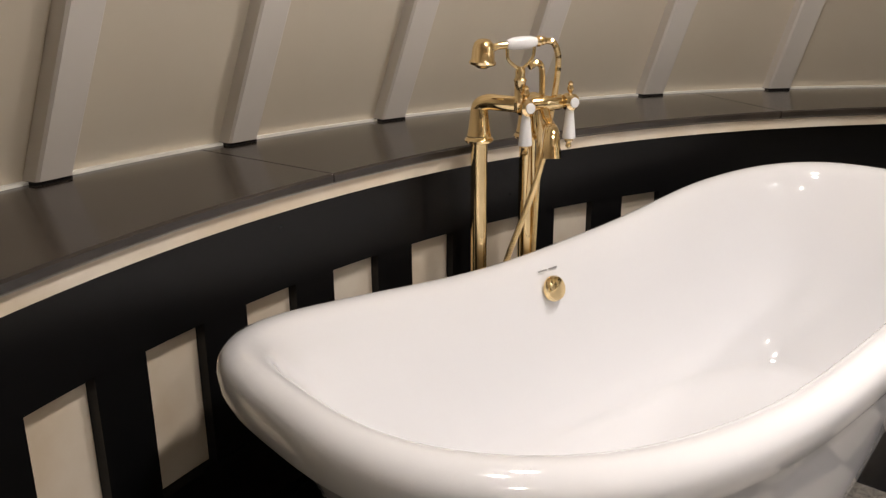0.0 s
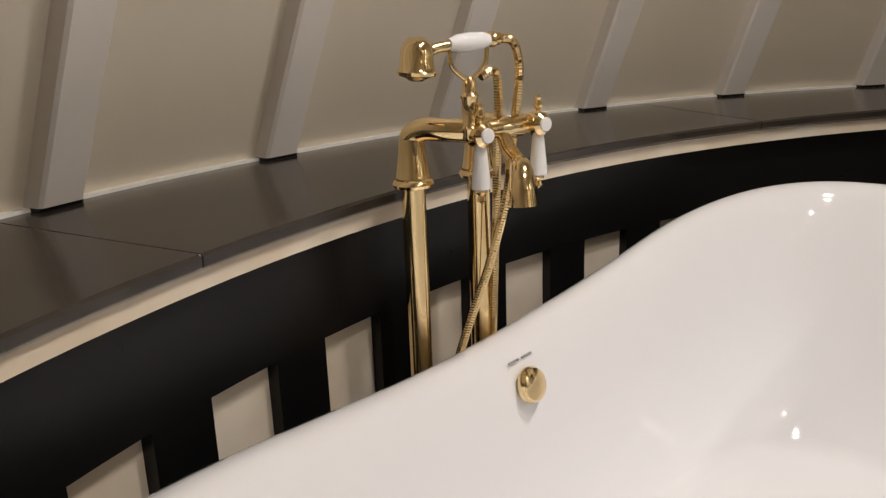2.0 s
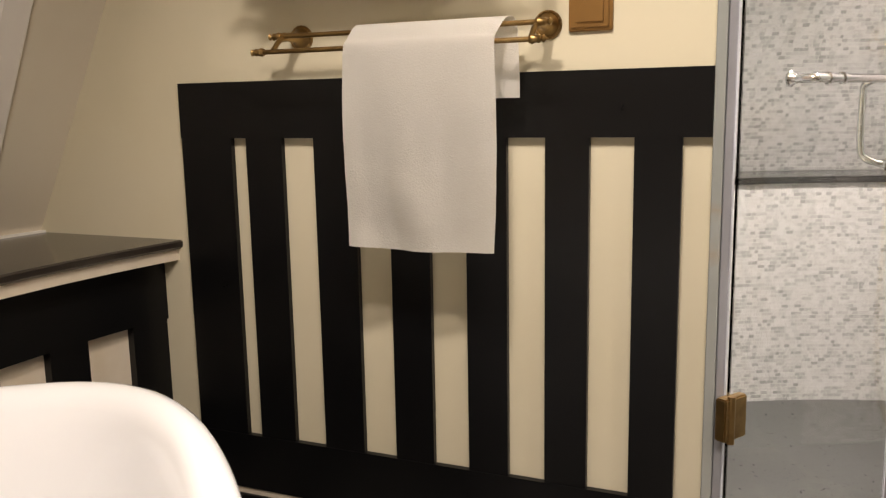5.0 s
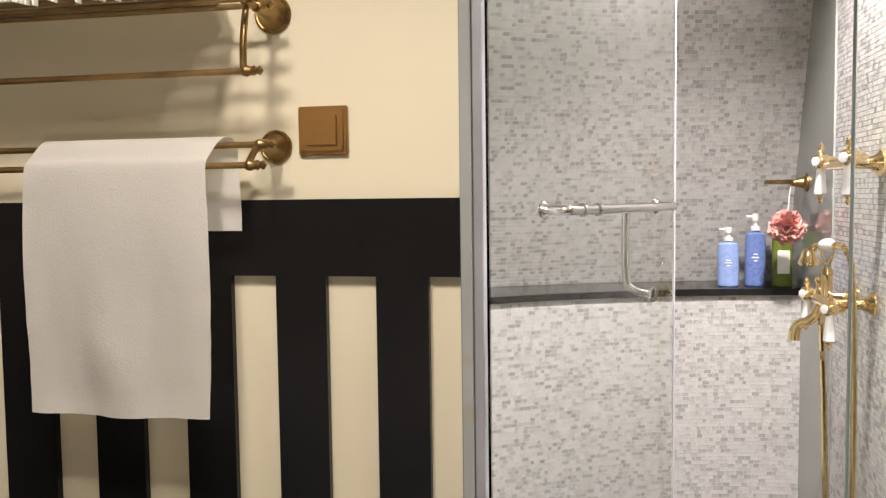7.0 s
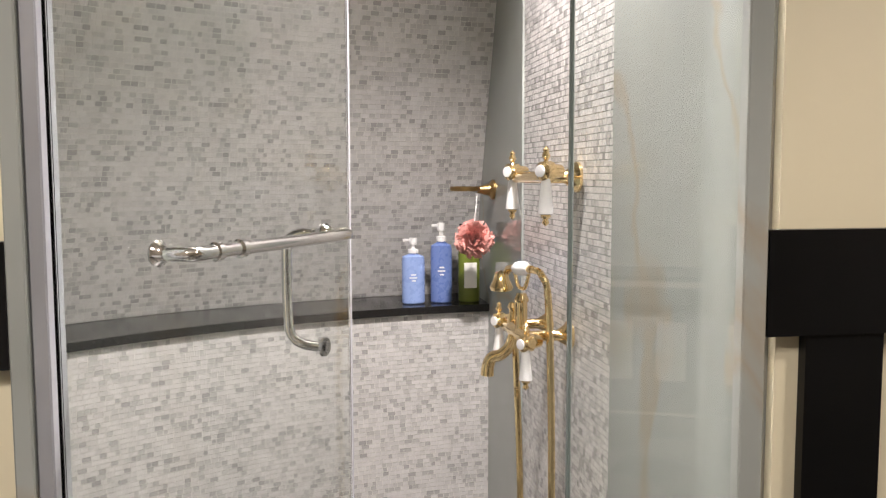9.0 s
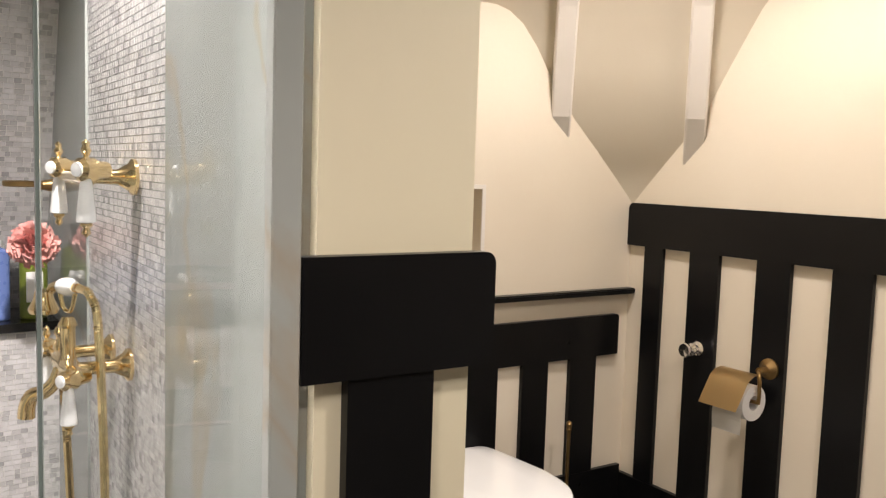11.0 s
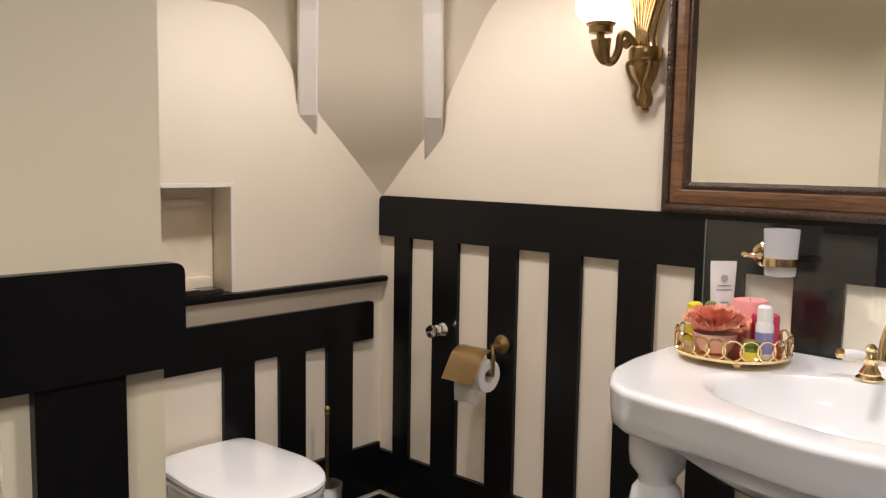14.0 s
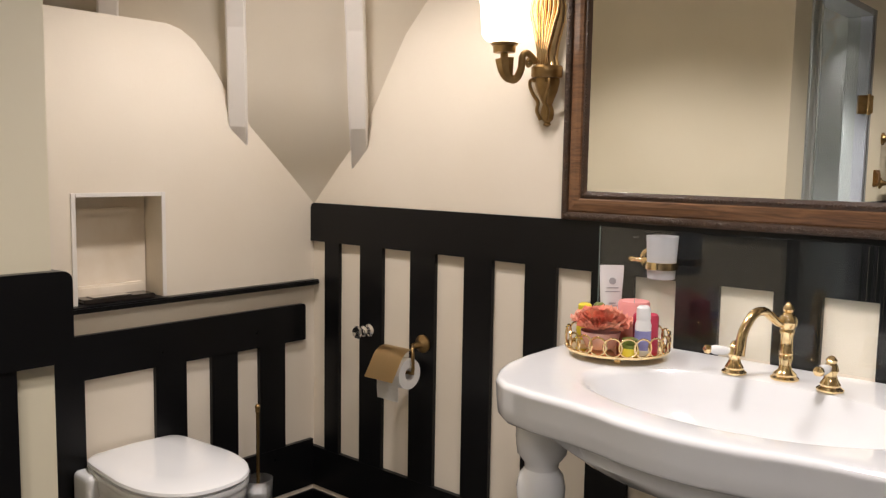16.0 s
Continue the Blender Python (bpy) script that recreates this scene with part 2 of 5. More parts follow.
def cone_sheet(r_of, heights, a0, a1, thick, step=2.0):
    """A leaning curved wall through the given heights, with thickness outward."""
    k = math.ceil(abs(a1 - a0) / step)
    loops = []
    for i in range(k + 1):
        a = a0 + (a1 - a0) * i / k
        loops.append([polar(r_of(z), a, z) for z in heights] + [polar(r_of(z) + thick, a, z) for z in reversed(heights)])
    return rings(loops)


def along(pairs):
    """Straight pieces through (height, radius) pairs."""
    return lambda z: float(np.interp(z, [p[0] for p in pairs], [p[1] for p in pairs]))


def structure(ob, label, category):
    return tagged(ob, label, category, kind="structure")


# frames of reference: the towel wall, the wall with the shower fittings, the bath
EA, EU, EN = Vector((2.145, 2.286, 0)), Vector((0, -1, 0)), Vector((1, 0, 0))
ME = Matrix(((EU.x, EN.x, 0, EA.x), (EU.y, EN.y, 0, EA.y), (0, 0, 1, 0), (0, 0, 0, 1)))
MW = pose(2.179, 0.104, 0)
MB = pose(0, 0, 0, 0, 0, 18.8)

# ---- floor, ceiling, walls ----
disc = [tuple(polar(3.3, a)[:2]) for a in range(0, 360, 5)]
structure(part("floor", prism(disc, -0.12, -0.004), GROUT), "checkered black and grey stone tile floor", "floor")
structure(part("ceiling", prism(disc, CEIL, CEIL + 0.1), CREAM), "plain cream plaster ceiling", "ceiling")
A0, A1 = 70.0, 221.0
RAIL_R, INSET_R = 2.42, 2.446
knee = structure(part("wall_north", arc_box(INSET_R, 2.60, 0, 0.752, A0, A1), INSET, smooth=True), "curved cream knee wall behind the bath", "wall")
structure(part("wall_roof_slope", cone_sheet(lambda z: 2.85 - 0.5 * (z - 0.786), [0.74, 2.36], A0, A1, 0.06), ROOF, smooth=True), "sloping cream boarded roof above the ledge", "wall")
structure(part("wall_behind", arc_box(2.60, 2.9, 0, 0.741, A0, A1), CREAM), "plain wall under the stone ledge", "wall")

# towel wall: cream face 18 mm behind the black boards
wall_e = part("wall_east", box(-0.62, 1.300, 0.018, 0.12, 0, CEIL), CREAM_YELLOW, m=ME)
structure(wall_e, "flat cream wall with black boards and towel rails", "wall")
# wall between shower and toilet; its end is the pillar
structure(part("wall_pillar", box(2.163, 4.3, -0.093, 0.1045, 0, CEIL), CREAM_YELLOW), "cream wall end between shower and toilet", "wall")
structure(part("wall_south", box(-0.3, 3.5, -1.72, -1.594, 0, CEIL), CREAM), "cream wall behind the basin and mirror", "wall")
# toilet wall with its niche and slanted shoulder
bm = prism([(-1.60, 0), (-0.05, 0), (-0.05, 0.899), (-1.60, 0.899)], 3.366, 3.50, axis="x")
prism([(-1.60, 0.899), (-0.973, 0.899), (-0.973, 1.223), (-1.60, 1.223)], 3.366, 3.50, bm, "x")
prism([(-0.699, 0.899), (-0.05, 0.899), (-0.05, 1.223), (-0.699, 1.223)], 3.366, 3.50, bm, "x")
prism([(-1.60, 1.223), (-0.05, 1.223), (-0.05, 1.757), (-1.00, 1.757), (-1.05, 1.745), (-1.10, 1.715), (-1.16, 1.65), (-1.25, 1.52), (-1.60, 1.40)], 3.366, 3.50, bm, "x")
box(3.480, 3.54, -1.02, -0.65, 0.86, 1.26, bm=bm)
structure(part("wall_toilet", bm, CREAM), "cream boxed-out wall with a niche behind the toilet", "wall")
toilet_slope = along([(0.5, 2.40), (1.19, 2.300), (1.45, 2.12), (1.757, 2.00), (2.36, 1.66)])
slope = along([(0.80, 2.301), (0.88, 2.27), (2.36, 1.70)])
structure(part("wall_toilet_roof", cone_sheet(toilet_slope, [0.5, 1.19, 1.32, 1.45, 1.6, 1.757, 2.36], -88, -1.5, 0.06), ROOF, smooth=True), "sloping cream roof over the toilet corner", "wall")
structure(part("wall_shower_roof", cone_sheet(lambda z: slope(z) + 0.008, [0.82, 0.88, 2.36], -2, 46, 0.08), MOSAIC_BED, smooth=True), "sloping mosaic wall of the shower", "wall")
structure(part("wall_shower_back", arc_box(2.040, 2.2, 0, 0.826, -2, 46), MOSAIC_BED, smooth=True), "low curved mosaic wall of the shower", "wall")
structure(part("wall_shower_left", box(0.72, 0.78, 0.1, 1.75, 0, CEIL), MARBLE, m=ME), "plain grey marble side of the shower", "wall")
bm = box(0, 0.086, 0.0, 0.016, 0, 2.2, 0.001)
box(0.086, 0.53, 0.0, 0.010, 0, CEIL, bm=bm)
box(1.175, 2.1, 0.0, 0.010, 0, CEIL, bm=bm)
box(0.53, 1.175, 0.0, 0.004, 0, CEIL, bm=bm)
structure(part("wall_shower_marble", bm, MARBLE, m=MW), "polished grey marble slabs of the shower wall", "wall")
structure(part("wall_shower_lintel", box(1.3005, 2.17, 0.018, 0.12, 2.12, CEIL), CREAM_YELLOW, m=ME), "cream wall above the shower door", "wall")
bm = box(1.2905, 1.311, -0.004, 0.122, 0, 2.12, 0.002)
box(1.311, 2.165, 0.0, 0.122, 2.09, 2.12, bm=bm)
box(1.311, 2.165, 0.0, 0.122, 0, 0.05, bm=bm)
structure(part("trim_shower_jamb", bm, MARBLE, m=ME), "grey marble lining of the shower opening", "trim")
bm = box(2.124, 2.156, -0.003, 0.018, 0, 2.12, 0.002)
structure(part("trim_shower_edge", bm, MARBLE, m=ME), "grey marble edge beside the shower opening", "trim")

# ---- black boards over cream insets ----
B0, B1, T0, T1 = 0.122, 0.272, 1.042, 1.178


def rounded(x0, x1, z0, z1, left=0.0, right=0.0, n=5):
    """Outline of a rail whose upper corners may be rounded."""
    out = [(x0, z0), (x1, z0)]
    for r, cx, s in ((right, x1 - right, 0), (left, x0 + left, 90)):
        if r:
            out += [(cx + r * math.cos(radians(s + 90 * k / n)), z1 - r + r * math.sin(radians(s + 90 * k / n))) for k in range(n + 1)]
        else:
            out.append((cx, z1))
    return out


def soften(bm, w=0.003):
    edges = [e for e in bm.edges if len(e.link_faces) == 2 and e.calc_face_angle(0) > 0.9]
    bmesh.ops.bevel(bm, geom=edges, offset=w, segments=2, affect="EDGES")
    return bm


east = thing("wainscot", "black painted wooden boards over cream insets on the towel wall", "wainscot", "black boards", ME)
part("top_rail", soften(prism(rounded(0.0, 1.289, T0, T1), 0.0, 0.017, axis="y")), BLACK, east)
part("bottom_rail", soften(prism(rounded(0.0, 1.289, B0, B1), 0.001, 0.017, axis="y")), BLACK, east)
for a, b in ((0.0, 0.151), (0.195, 0.298), (0.387, 0.496), (0.584, 0.683), (0.772, 0.867), (0.953, 1.047), (1.139, 1.233)):
    part("upright", soften(prism(rounded(a, b, B1 - 0.001, T0 + 0.001), 0.0025, 0.017, axis="y")), BLACK, east)
pillar = thing("wainscot", "black painted boards on the pillar beside the shower", "wainscot", "black boards", ME)
part("top_rail", soften(prism(rounded(2.158, 2.400, 1.047, 1.179, 0, 0.014), -0.002, 0.017, axis="y")), BLACK, pillar)
part("upright", soften(prism(rounded(2.213, 2.321, B1, 1.048), 0.002, 0.017, axis="y")), BLACK, pillar)
part("bottom_rail", soften(prism(rounded(2.158, 2.396, B0, B1), 0.0, 0.017, axis="y")), BLACK, pillar)
part("return_rail", soften(box(2.3795, 2.398, 0.0175, 0.40, 1.049, 1.176)), BLACK, pillar)

south = thing("wainscot", "black painted wooden boards over cream insets behind the basin", "wainscot", "black boards")
part("top_rail", soften(prism(rounded(-0.1, 3.364, 1.048, 1.188, 0, 0.02), -1.593, -1.576, axis="y")), BLACK, south)
part("bottom_rail", soften(prism(rounded(-0.1, 3.385, B0, B1), -1.593, -1.577, axis="y")), BLACK, south)
edges_s = [(3.288, 3.212), (3.102, 2.992), (2.861, 2.752), (2.630, 2.520), (2.397, 2.288), (2.172, 2.042), (1.921, 1.806), (1.672, 1.560)]
edges_s += [(1.44 - 0.236 * k, 1.33 - 0.236 * k) for k in range(6)]
for a, b in edges_s:
    part("upright", soften(prism(rounded(b, a, B1 - 0.001, 1.049), -1.593, -1.5785, axis="y")), BLACK, south)

west = thing("wainscot", "low black painted boards over cream insets behind the toilet", "wainscot", "black boards")
part("top_rail", soften(prism(rounded(-1.540, -0.10, 0.685, 0.819, 0.012, 0), 3.348, 3.365, axis="x")), BLACK, west)
part("bottom_rail", soften(prism(rounded(-1.576, -0.10, B0, 0.300), 3.349, 3.365, axis="x")), BLACK, west)
for a, b in ((-1.447, -1.335), (-1.243, -1.140), (-1.045, -0.935), (-0.706, -0.60), (-0.50, -0.39), (-0.29, -0.18)):
    part("upright", soften(prism(rounded(a, b, 0.299, 0.686), 3.3505, 3.365, axis="x")), BLACK, west)
tl = tagged(part("ledge", soften(box(3.329, 3.3655, -1.592, -0.05, 0.887, 0.9055), 0.004), BLACK), "narrow black painted shelf edge behind the toilet", "ledge")

curve = thing("wainscot", "curved black painted boards over cream insets behind the bath", "wainscot", "black boards")
part("top_rail", arc_box(RAIL_R, INSET_R - 0.0005, 0.560, 0.7225, 77.7, A1), BLACK, curve, smooth=True)
part("bottom_rail", arc_box(RAIL_R, INSET_R - 0.0005, B0, B1, 75, A1), BLACK, curve, smooth=True)
for k in range(-11, 14):
    left = 154.68 - 5.8 * k
    right_next = left + 2.58
    if right_next < A1:
        part("upright", arc_box(RAIL_R + 0.003, INSET_R - 0.0005, B1 - 0.001, 0.561, max(left, 78.1), right_next), BLACK, curve, smooth=True)

# cream line and black baseboard round the room
structure(part("baseboard_curved", arc_box(2.412, INSET_R, 0, 0.104, 75, A1), BLACK, smooth=True), "black baseboard under the curved boards", "baseboard")
bm = box(-0.02, 1.293, -0.004, 0.018, 0, 0.104, 0.002)
box(2.158, 2.397, -0.004, 0.018, 0, 0.104, 0.002, bm)
structure(part("baseboard_east", bm, BLACK, m=ME), "black baseboard under the towel wall", "baseboard")
structure(part("baseboard_south", box(-0.2, 3.39, -1.594, -1.572, 0, 0.104, 0.002), BLACK), "black baseboard under the basin wall", "baseboard")
structure(part("baseboard_toilet", box(3.344, 3.366, -1.572, -0.05, 0, 0.104, 0.002), BLACK), "black baseboard behind the toilet", "baseboard")
structure(part("trim_line_east", box(0, 1.292, 0.004, 0.018, 0.1045, 0.1215), INSET, m=ME), "thin cream line above the baseboard", "trim")
structure(part("trim_line_south", box(-0.2, 3.39, -1.594, -1.580, 0.1045, 0.1215), INSET), "thin cream line above the baseboard", "trim")
structure(part("trim_line_toilet", box(3.352, 3.366, -1.58, -0.05, 0.1045, 0.1215), INSET), "thin cream line above the baseboard", "trim")

# ---- stone ledge: slabs with pale joints ----
def draw_in(a):
    """The ledge's front runs a little inside the rail near the towel wall."""
    return 0.036 * min(1.0, max(0.0, (128 - a) / 50))


JOINTS = [76.2, 102.0, 137.65, 156.0, 174.0, 192.0, A1]
ledge = structure(new("trim_ledge"), "dark granite slab ledge on the curved knee wall", "ledge")
for a, b in zip(JOINTS, JOINTS[1:]):
    loops = []
    k = math.ceil((b - a) / 1.5)
    for i in range(k + 1):
        g = a + 0.045 + (b - a - 0.09) * i / k
        loops.append([polar(r - (draw_in(g) if r < 2.5 else 0), g, z) for r, z in ((2.396, 0.756), (2.391, 0.760), (2.391, 0.773), (2.396, 0.777), (2.90, 0.777), (2.90, 0.753), (2.40, 0.753))])
    part("slab", rings(loops), STONE, ledge)
bead = [[polar(2.406 - draw_in(g), g, 0.7228), polar(INSET_R, g, 0.7228), polar(INSET_R, g, 0.7525), polar(2.406 - draw_in(g), g, 0.7525)] for g in np.linspace(76.5, A1, 98)]
structure(part("trim_curved", rings(bead), INSET, smooth=True), "cream bead under the stone ledge", "trim")
part("joint", arc_box(2.396, 2.89, 0.7535, 0.7755, 77, A1), GROUT, ledge)
structure(part("trim_caulk", arc_box(2.834, 2.86, 0.774, 0.783, 72, A1), SILICONE, smooth=True), "white caulk line between ledge and roof", "trim")

# ---- rafters ----
def rafter(a, r_of, z0, z1, half, depth, foot=False):
    lo, hi = r_of(z0), r_of(z1)
    t = thing("rafter", "white painted rafter on the sloping roof", "rafter", "roof rafters")
    loops = []
    for z in (z0, *[q for q in (1.32, 1.45, 1.6, 1.757) if z0 < q < z1], z1):
        r = r_of(z)
        d = math.degrees(half / r)
        c = 0.006
        e = math.degrees((half - c) / r)
        loops.append([polar(r + 0.02, a - d, z), polar(r - depth + c, a - d, z), polar(r - depth, a - e, z), polar(r - depth, a + e, z), polar(r - depth + c, a + d, z), polar(r + 0.02, a + d, z)])
    part("beam", rings(loops), RAFTER, t)
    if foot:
        # solid black strip, stands in for the shade between beam and ledge
        part("foot_shade", arc_box(lo - depth + 0.004, lo, 0.7775, z0 + 0.002, a - 0.82, a + 0.82), BLACK, t, "black strip for the shade under the beam")


for k in range(-8, 7):
    rafter(145.4 - 9.94 * k, lambda z: 2.85 - 0.5 * (z - 0.786), 0.784, 2.34, 0.042, 0.045, True)
for a in (-15.3, -26.4, -37.5, -48.6, -59.7):
    rafter(a, toilet_slope, 1.20, 2.34, 0.032, 0.055)

# ---- bath ----
def bath():
    t = thing("bathtub", "freestanding white enamel slipper bathtub with a rolled rim", "bathtub", m=pose(0.643, 1.506, 0, 0, 0, 35.6))
    a, b, n, roll, taper, K = 0.947, 0.4215, 3.1, 0.037, -0.066, 150
    # height of the rim along the bath, from the low end to the high back
    where = np.array([-1, -0.6, -0.2, 0.1, 0.35, 0.6, 0.8, 1.0])
    high = np.array([0.618, 0.557, 0.529, 0.545, 0.573, 0.6205, 0.646, 0.662])
    rise = np.gradient(high, where)
    # the outline, spaced evenly along its length
    th = np.linspace(0, 2 * math.pi, 4001)
    ox = np.sign(np.cos(th)) * np.abs(np.cos(th)) ** (2 / n)
    oy = np.sign(np.sin(th)) * np.abs(np.sin(th)) ** (2 / n)
    run = np.concatenate([[0], np.cumsum(np.hypot(np.diff(ox * a), np.diff(oy * b)))])
    at = np.linspace(0, run[-1], K, endpoint=False)
    px, py = np.interp(at, run, ox), np.interp(at, run, oy)
    k = np.clip(np.searchsorted(where, px) - 1, 0, len(where) - 2)
    h = where[k + 1] - where[k]
    q = (px - where[k]) / h
    rim = (2 * q ** 3 - 3 * q ** 2 + 1) * high[k] + (q ** 3 - 2 * q ** 2 + q) * h * rise[k] + (3 * q ** 2 - 2 * q ** 3) * high[k + 1] + (q ** 3 - q ** 2) * h * rise[k + 1]

    def ring(da, db, zf, shift=0.0):
        return [Vector((shift + (a - da) * x, (b - db) * y * (1 + taper * x), zf(r))) for x, y, r in zip(px, py, rim)]
    loops = [ring(0.31, 0.170, lambda r: 0.012), ring(0.29, 0.155, lambda r: 0.020), ring(0.27, 0.140, lambda r: 0.07), ring(0.22, 0.120, lambda r: 0.16),
             ring(0.14, 0.085, lambda r: 0.16 + 0.42 * (r - 0.16)), ring(0.080, 0.062, lambda r: 0.16 + 0.70 * (r - 0.16)), ring(0.056, 0.050, lambda r: r - 0.098)]
    for d, z in ((0.045, 0.086), (0.022, 0.085), (0.009, 0.079), (0.002, 0.062)):
        loops.append(ring(d, d, lambda r, z=z: r - z))
    for g in (0, 20, 40, 60, 80, 90):
        d = roll - roll * math.cos(radians(g))
        loops.append(ring(d, d, lambda r, g=g: r - roll + roll * math.sin(radians(g))))
    for d, z in ((0.047, 0.0008), (0.059, 0.005), (0.071, 0.014), (0.082, 0.029), (0.092, 0.052)):
        loops.append(ring(d, d, lambda r, z=z: r - z))
    for da, db, f, sh in ((0.122, 0.103, 0.80, 0.004), (0.165, 0.116, 0.58, 0.015), (0.230, 0.134, 0.33, 0.035), (0.305, 0.158, 0.14, 0.060), (0.360, 0.182, 0.035, 0.075)):
        loops.append(ring(da, db, lambda r, f=f: 0.13 + f * (r - 0.13), sh))
    for da, db, z in ((0.385, 0.200, 0.134), (0.42, 0.230, 0.129), (0.60, 0.330, 0.125), (0.85, 0.400, 0.123)):
        loops.append(ring(da, db, lambda r, z=z: z, 0.080))
    part("shell", rings(loops), ENAMEL, t, smooth=True)
    # overflow cover on the inner side under the tap
    o = Vector((-0.036, 0.321, 0.464))
    ax = toward((0.0, -0.94, 0.30))
    part("overflow_cover", lathe([(0.0, 0.022), (0.018, 0.0215), (0.027, 0.018), (0.0305, 0.011), (0.0305, 0.004), (0.027, 0.0), (0.0, -0.006)], 32, None, o, ax), GOLD, t, "polished gold overflow disc", True)
    bm = bmesh.new()
    for k in range(9):
        if k != 4:
            p = o + Vector((-0.030 + 0.007 * k, 0.0155, 0.042))
            box(p.x, p.x + 0.0045, p.y - 0.002, p.y + 0.0015, p.z, p.z + 0.0032, bm=bm)
    part("maker_mark", bm, GREY, t, "small grey printed mark")
    return t


bath()


# ---- floor-standing bath tap ----
def lever(t, p, out=(0, -1, 0), down=True, s=1.0):
    """A cross-topped valve with a hanging porcelain lever."""
    p = Vector(p)
    o = Vector(out)
    v = part("valve", lathe([(0.011 * s, -0.03 * s), (0.012 * s, -0.01 * s), (0.016 * s, -0.006 * s), (0.013 * s, 0.004 * s), (0.015 * s, 0.012 * s), (0.010 * s, 0.017 * s), (0.0, 0.018 * s)], 20, None, p, toward(o)), GOLD, t, "", True)
    part("button", lathe([(0.010 * s, 0.016 * s), (0.009 * s, 0.0195 * s), (0, 0.020 * s)], 16, None, p, toward(o)), CERAMIC, v, "white porcelain button", True)
    q = p + o * 0.004
    part("finial", lathe([(0.004 * s, 0.008 * s), (0.005 * s, 0.014 * s), (0.003 * s, 0.017 * s), (0.007 * s, 0.024 * s), (0.004 * s, 0.031 * s), (0.0055 * s, 0.034 * s), (0.0, 0.039 * s)], 16, None, q), GOLD, v, "", True)
    part("lever", lathe([(0.005 * s, -0.008 * s), (0.0085 * s, -0.020 * s), (0.0085 * s, -0.022 * s), (0.0125 * s, -0.062 * s), (0.0125 * s, -0.067 * s), (0.006 * s, -0.069 * s)], 18, None, q), CERAMIC, v, "white porcelain lever", True)
    part("tip", lathe([(0.006 * s, -0.067 * s), (0.0085 * s, -0.071 * s), (0.004 * s, -0.076 * s), (0.006 * s, -0.082 * s), (0.0, -0.087 * s)], 14, None, q), GOLD, v, "", True)


def bath_tap():
    t = thing("bath_tap", "polished gold floor-standing bath tap with porcelain levers and hand shower", "tap", m=pose(0.008, 0.034, -0.010) @ MB)
    n = 1.614
    for l in (0.820, 0.946):
        leg = part("leg", lathe([(0.040, 0.0), (0.040, 0.006), (0.020, 0.014), (0.0195, 0.03), (0.0195, 0.806), (0.0205, 0.810)], 24, None, (l, n, 0)), GOLD, t, "", True)
        part("bell", lathe([(0.020, 0.804), (0.031, 0.808), (0.0335, 0.813), (0.031, 0.818), (0.028, 0.820), (0.0285, 0.825), (0.0265, 0.829), (0.0215, 0.866), (0.0195, 0.885)], 24, None, (l, n, 0)), GOLD, leg, "", True)
    z, m = 0.896, 1.545
    part("elbow", tube([(0.820, n, 0.872), (0.820, n - 0.002, 0.890), (0.832, n - 0.018, 0.900), (0.855, n - 0.042, 0.899), (0.888, m + 0.004, z)], 0.0180), GOLD, t, "", True)
    part("elbow", tube([(0.946, n, 0.872), (0.946, n - 0.004, 0.892), (0.947, n - 0.024, 0.900), (0.950, m + 0.004, z)], 0.0170), GOLD, t, "", True)
    part("body", lathe([(0.010, -0.066), (0.014, -0.058), (0.012, -0.045), (0.017, -0.032), (0.015, -0.014), (0.019, 0.0), (0.015, 0.014), (0.017, 0.032), (0.012, 0.045), (0.014, 0.058), (0.010, 0.066)], 20, None, (0.950, m, z), toward((1, 0, 0))), GOLD, t, "", True)
    lever(t, (0.893, m - 0.012, z - 0.004), (0.1, -0.99, 0), s=1.25)
    lever(t, (1.005, m - 0.012, z + 0.002), (0.1, -0.99, 0), s=1.22)
    part("spout", tube([(0.945, m - 0.005, z - 0.012), (0.940, m - 0.03, z - 0.036), (0.932, m - 0.055, z - 0.046), (0.922, m - 0.080, z - 0.052), (0.914, m - 0.095, z - 0.076), (0.912, m - 0.100, z - 0.104)], 0.0115, taper=1.9), GOLD, t, "", True)
    part("riser", lathe([(0.016, -0.01), (0.018, 0.006), (0.012, 0.014), (0.0125, 0.05), (0.015, 0.055), (0.011, 0.06), (0.011, 0.076), (0.006, 0.084)], 20, None, (0.886, m, z)), GOLD, t, "", True)
    # cradle, hand shower and hose
    c = Vector((0.886, m, z + 0.078))
    part("cradle", tube([c + Vector((-0.033, 0.0, 0.045)), c + Vector((-0.030, 0, 0.022)), c + Vector((-0.012, 0, 0.006)), c, c + Vector((0.012, 0, 0.006)), c + Vector((0.030, 0, 0.024)), c + Vector((0.034, 0, 0.047))], 0.0038, 10), GOLD, t, "", True)
    hs = part("hand_shower", tube([c + Vector((-0.078, -0.004, 0.040)), c + Vector((-0.060, 0, 0.050)), c + Vector((-0.035, 0, 0.053))], 0.008), GOLD, t, "", True)
    part("handle", lathe([(0.009, -0.036), (0.0135, -0.022), (0.0145, 0.0), (0.0135, 0.022), (0.009, 0.036)], 20, None, c + Vector((0.002, 0, 0.056)), toward((1, 0, 0.05))), CERAMIC, hs, "white porcelain grip", True)
    part("collar", lathe([(0.009, 0), (0.012, 0.004), (0.012, 0.009), (0.008, 0.014), (0.010, 0.018), (0.007, 0.024)], 18, None, c + Vector((0.037, 0, 0.058)), toward((1, 0, 0.05))), GOLD, hs, "", True)
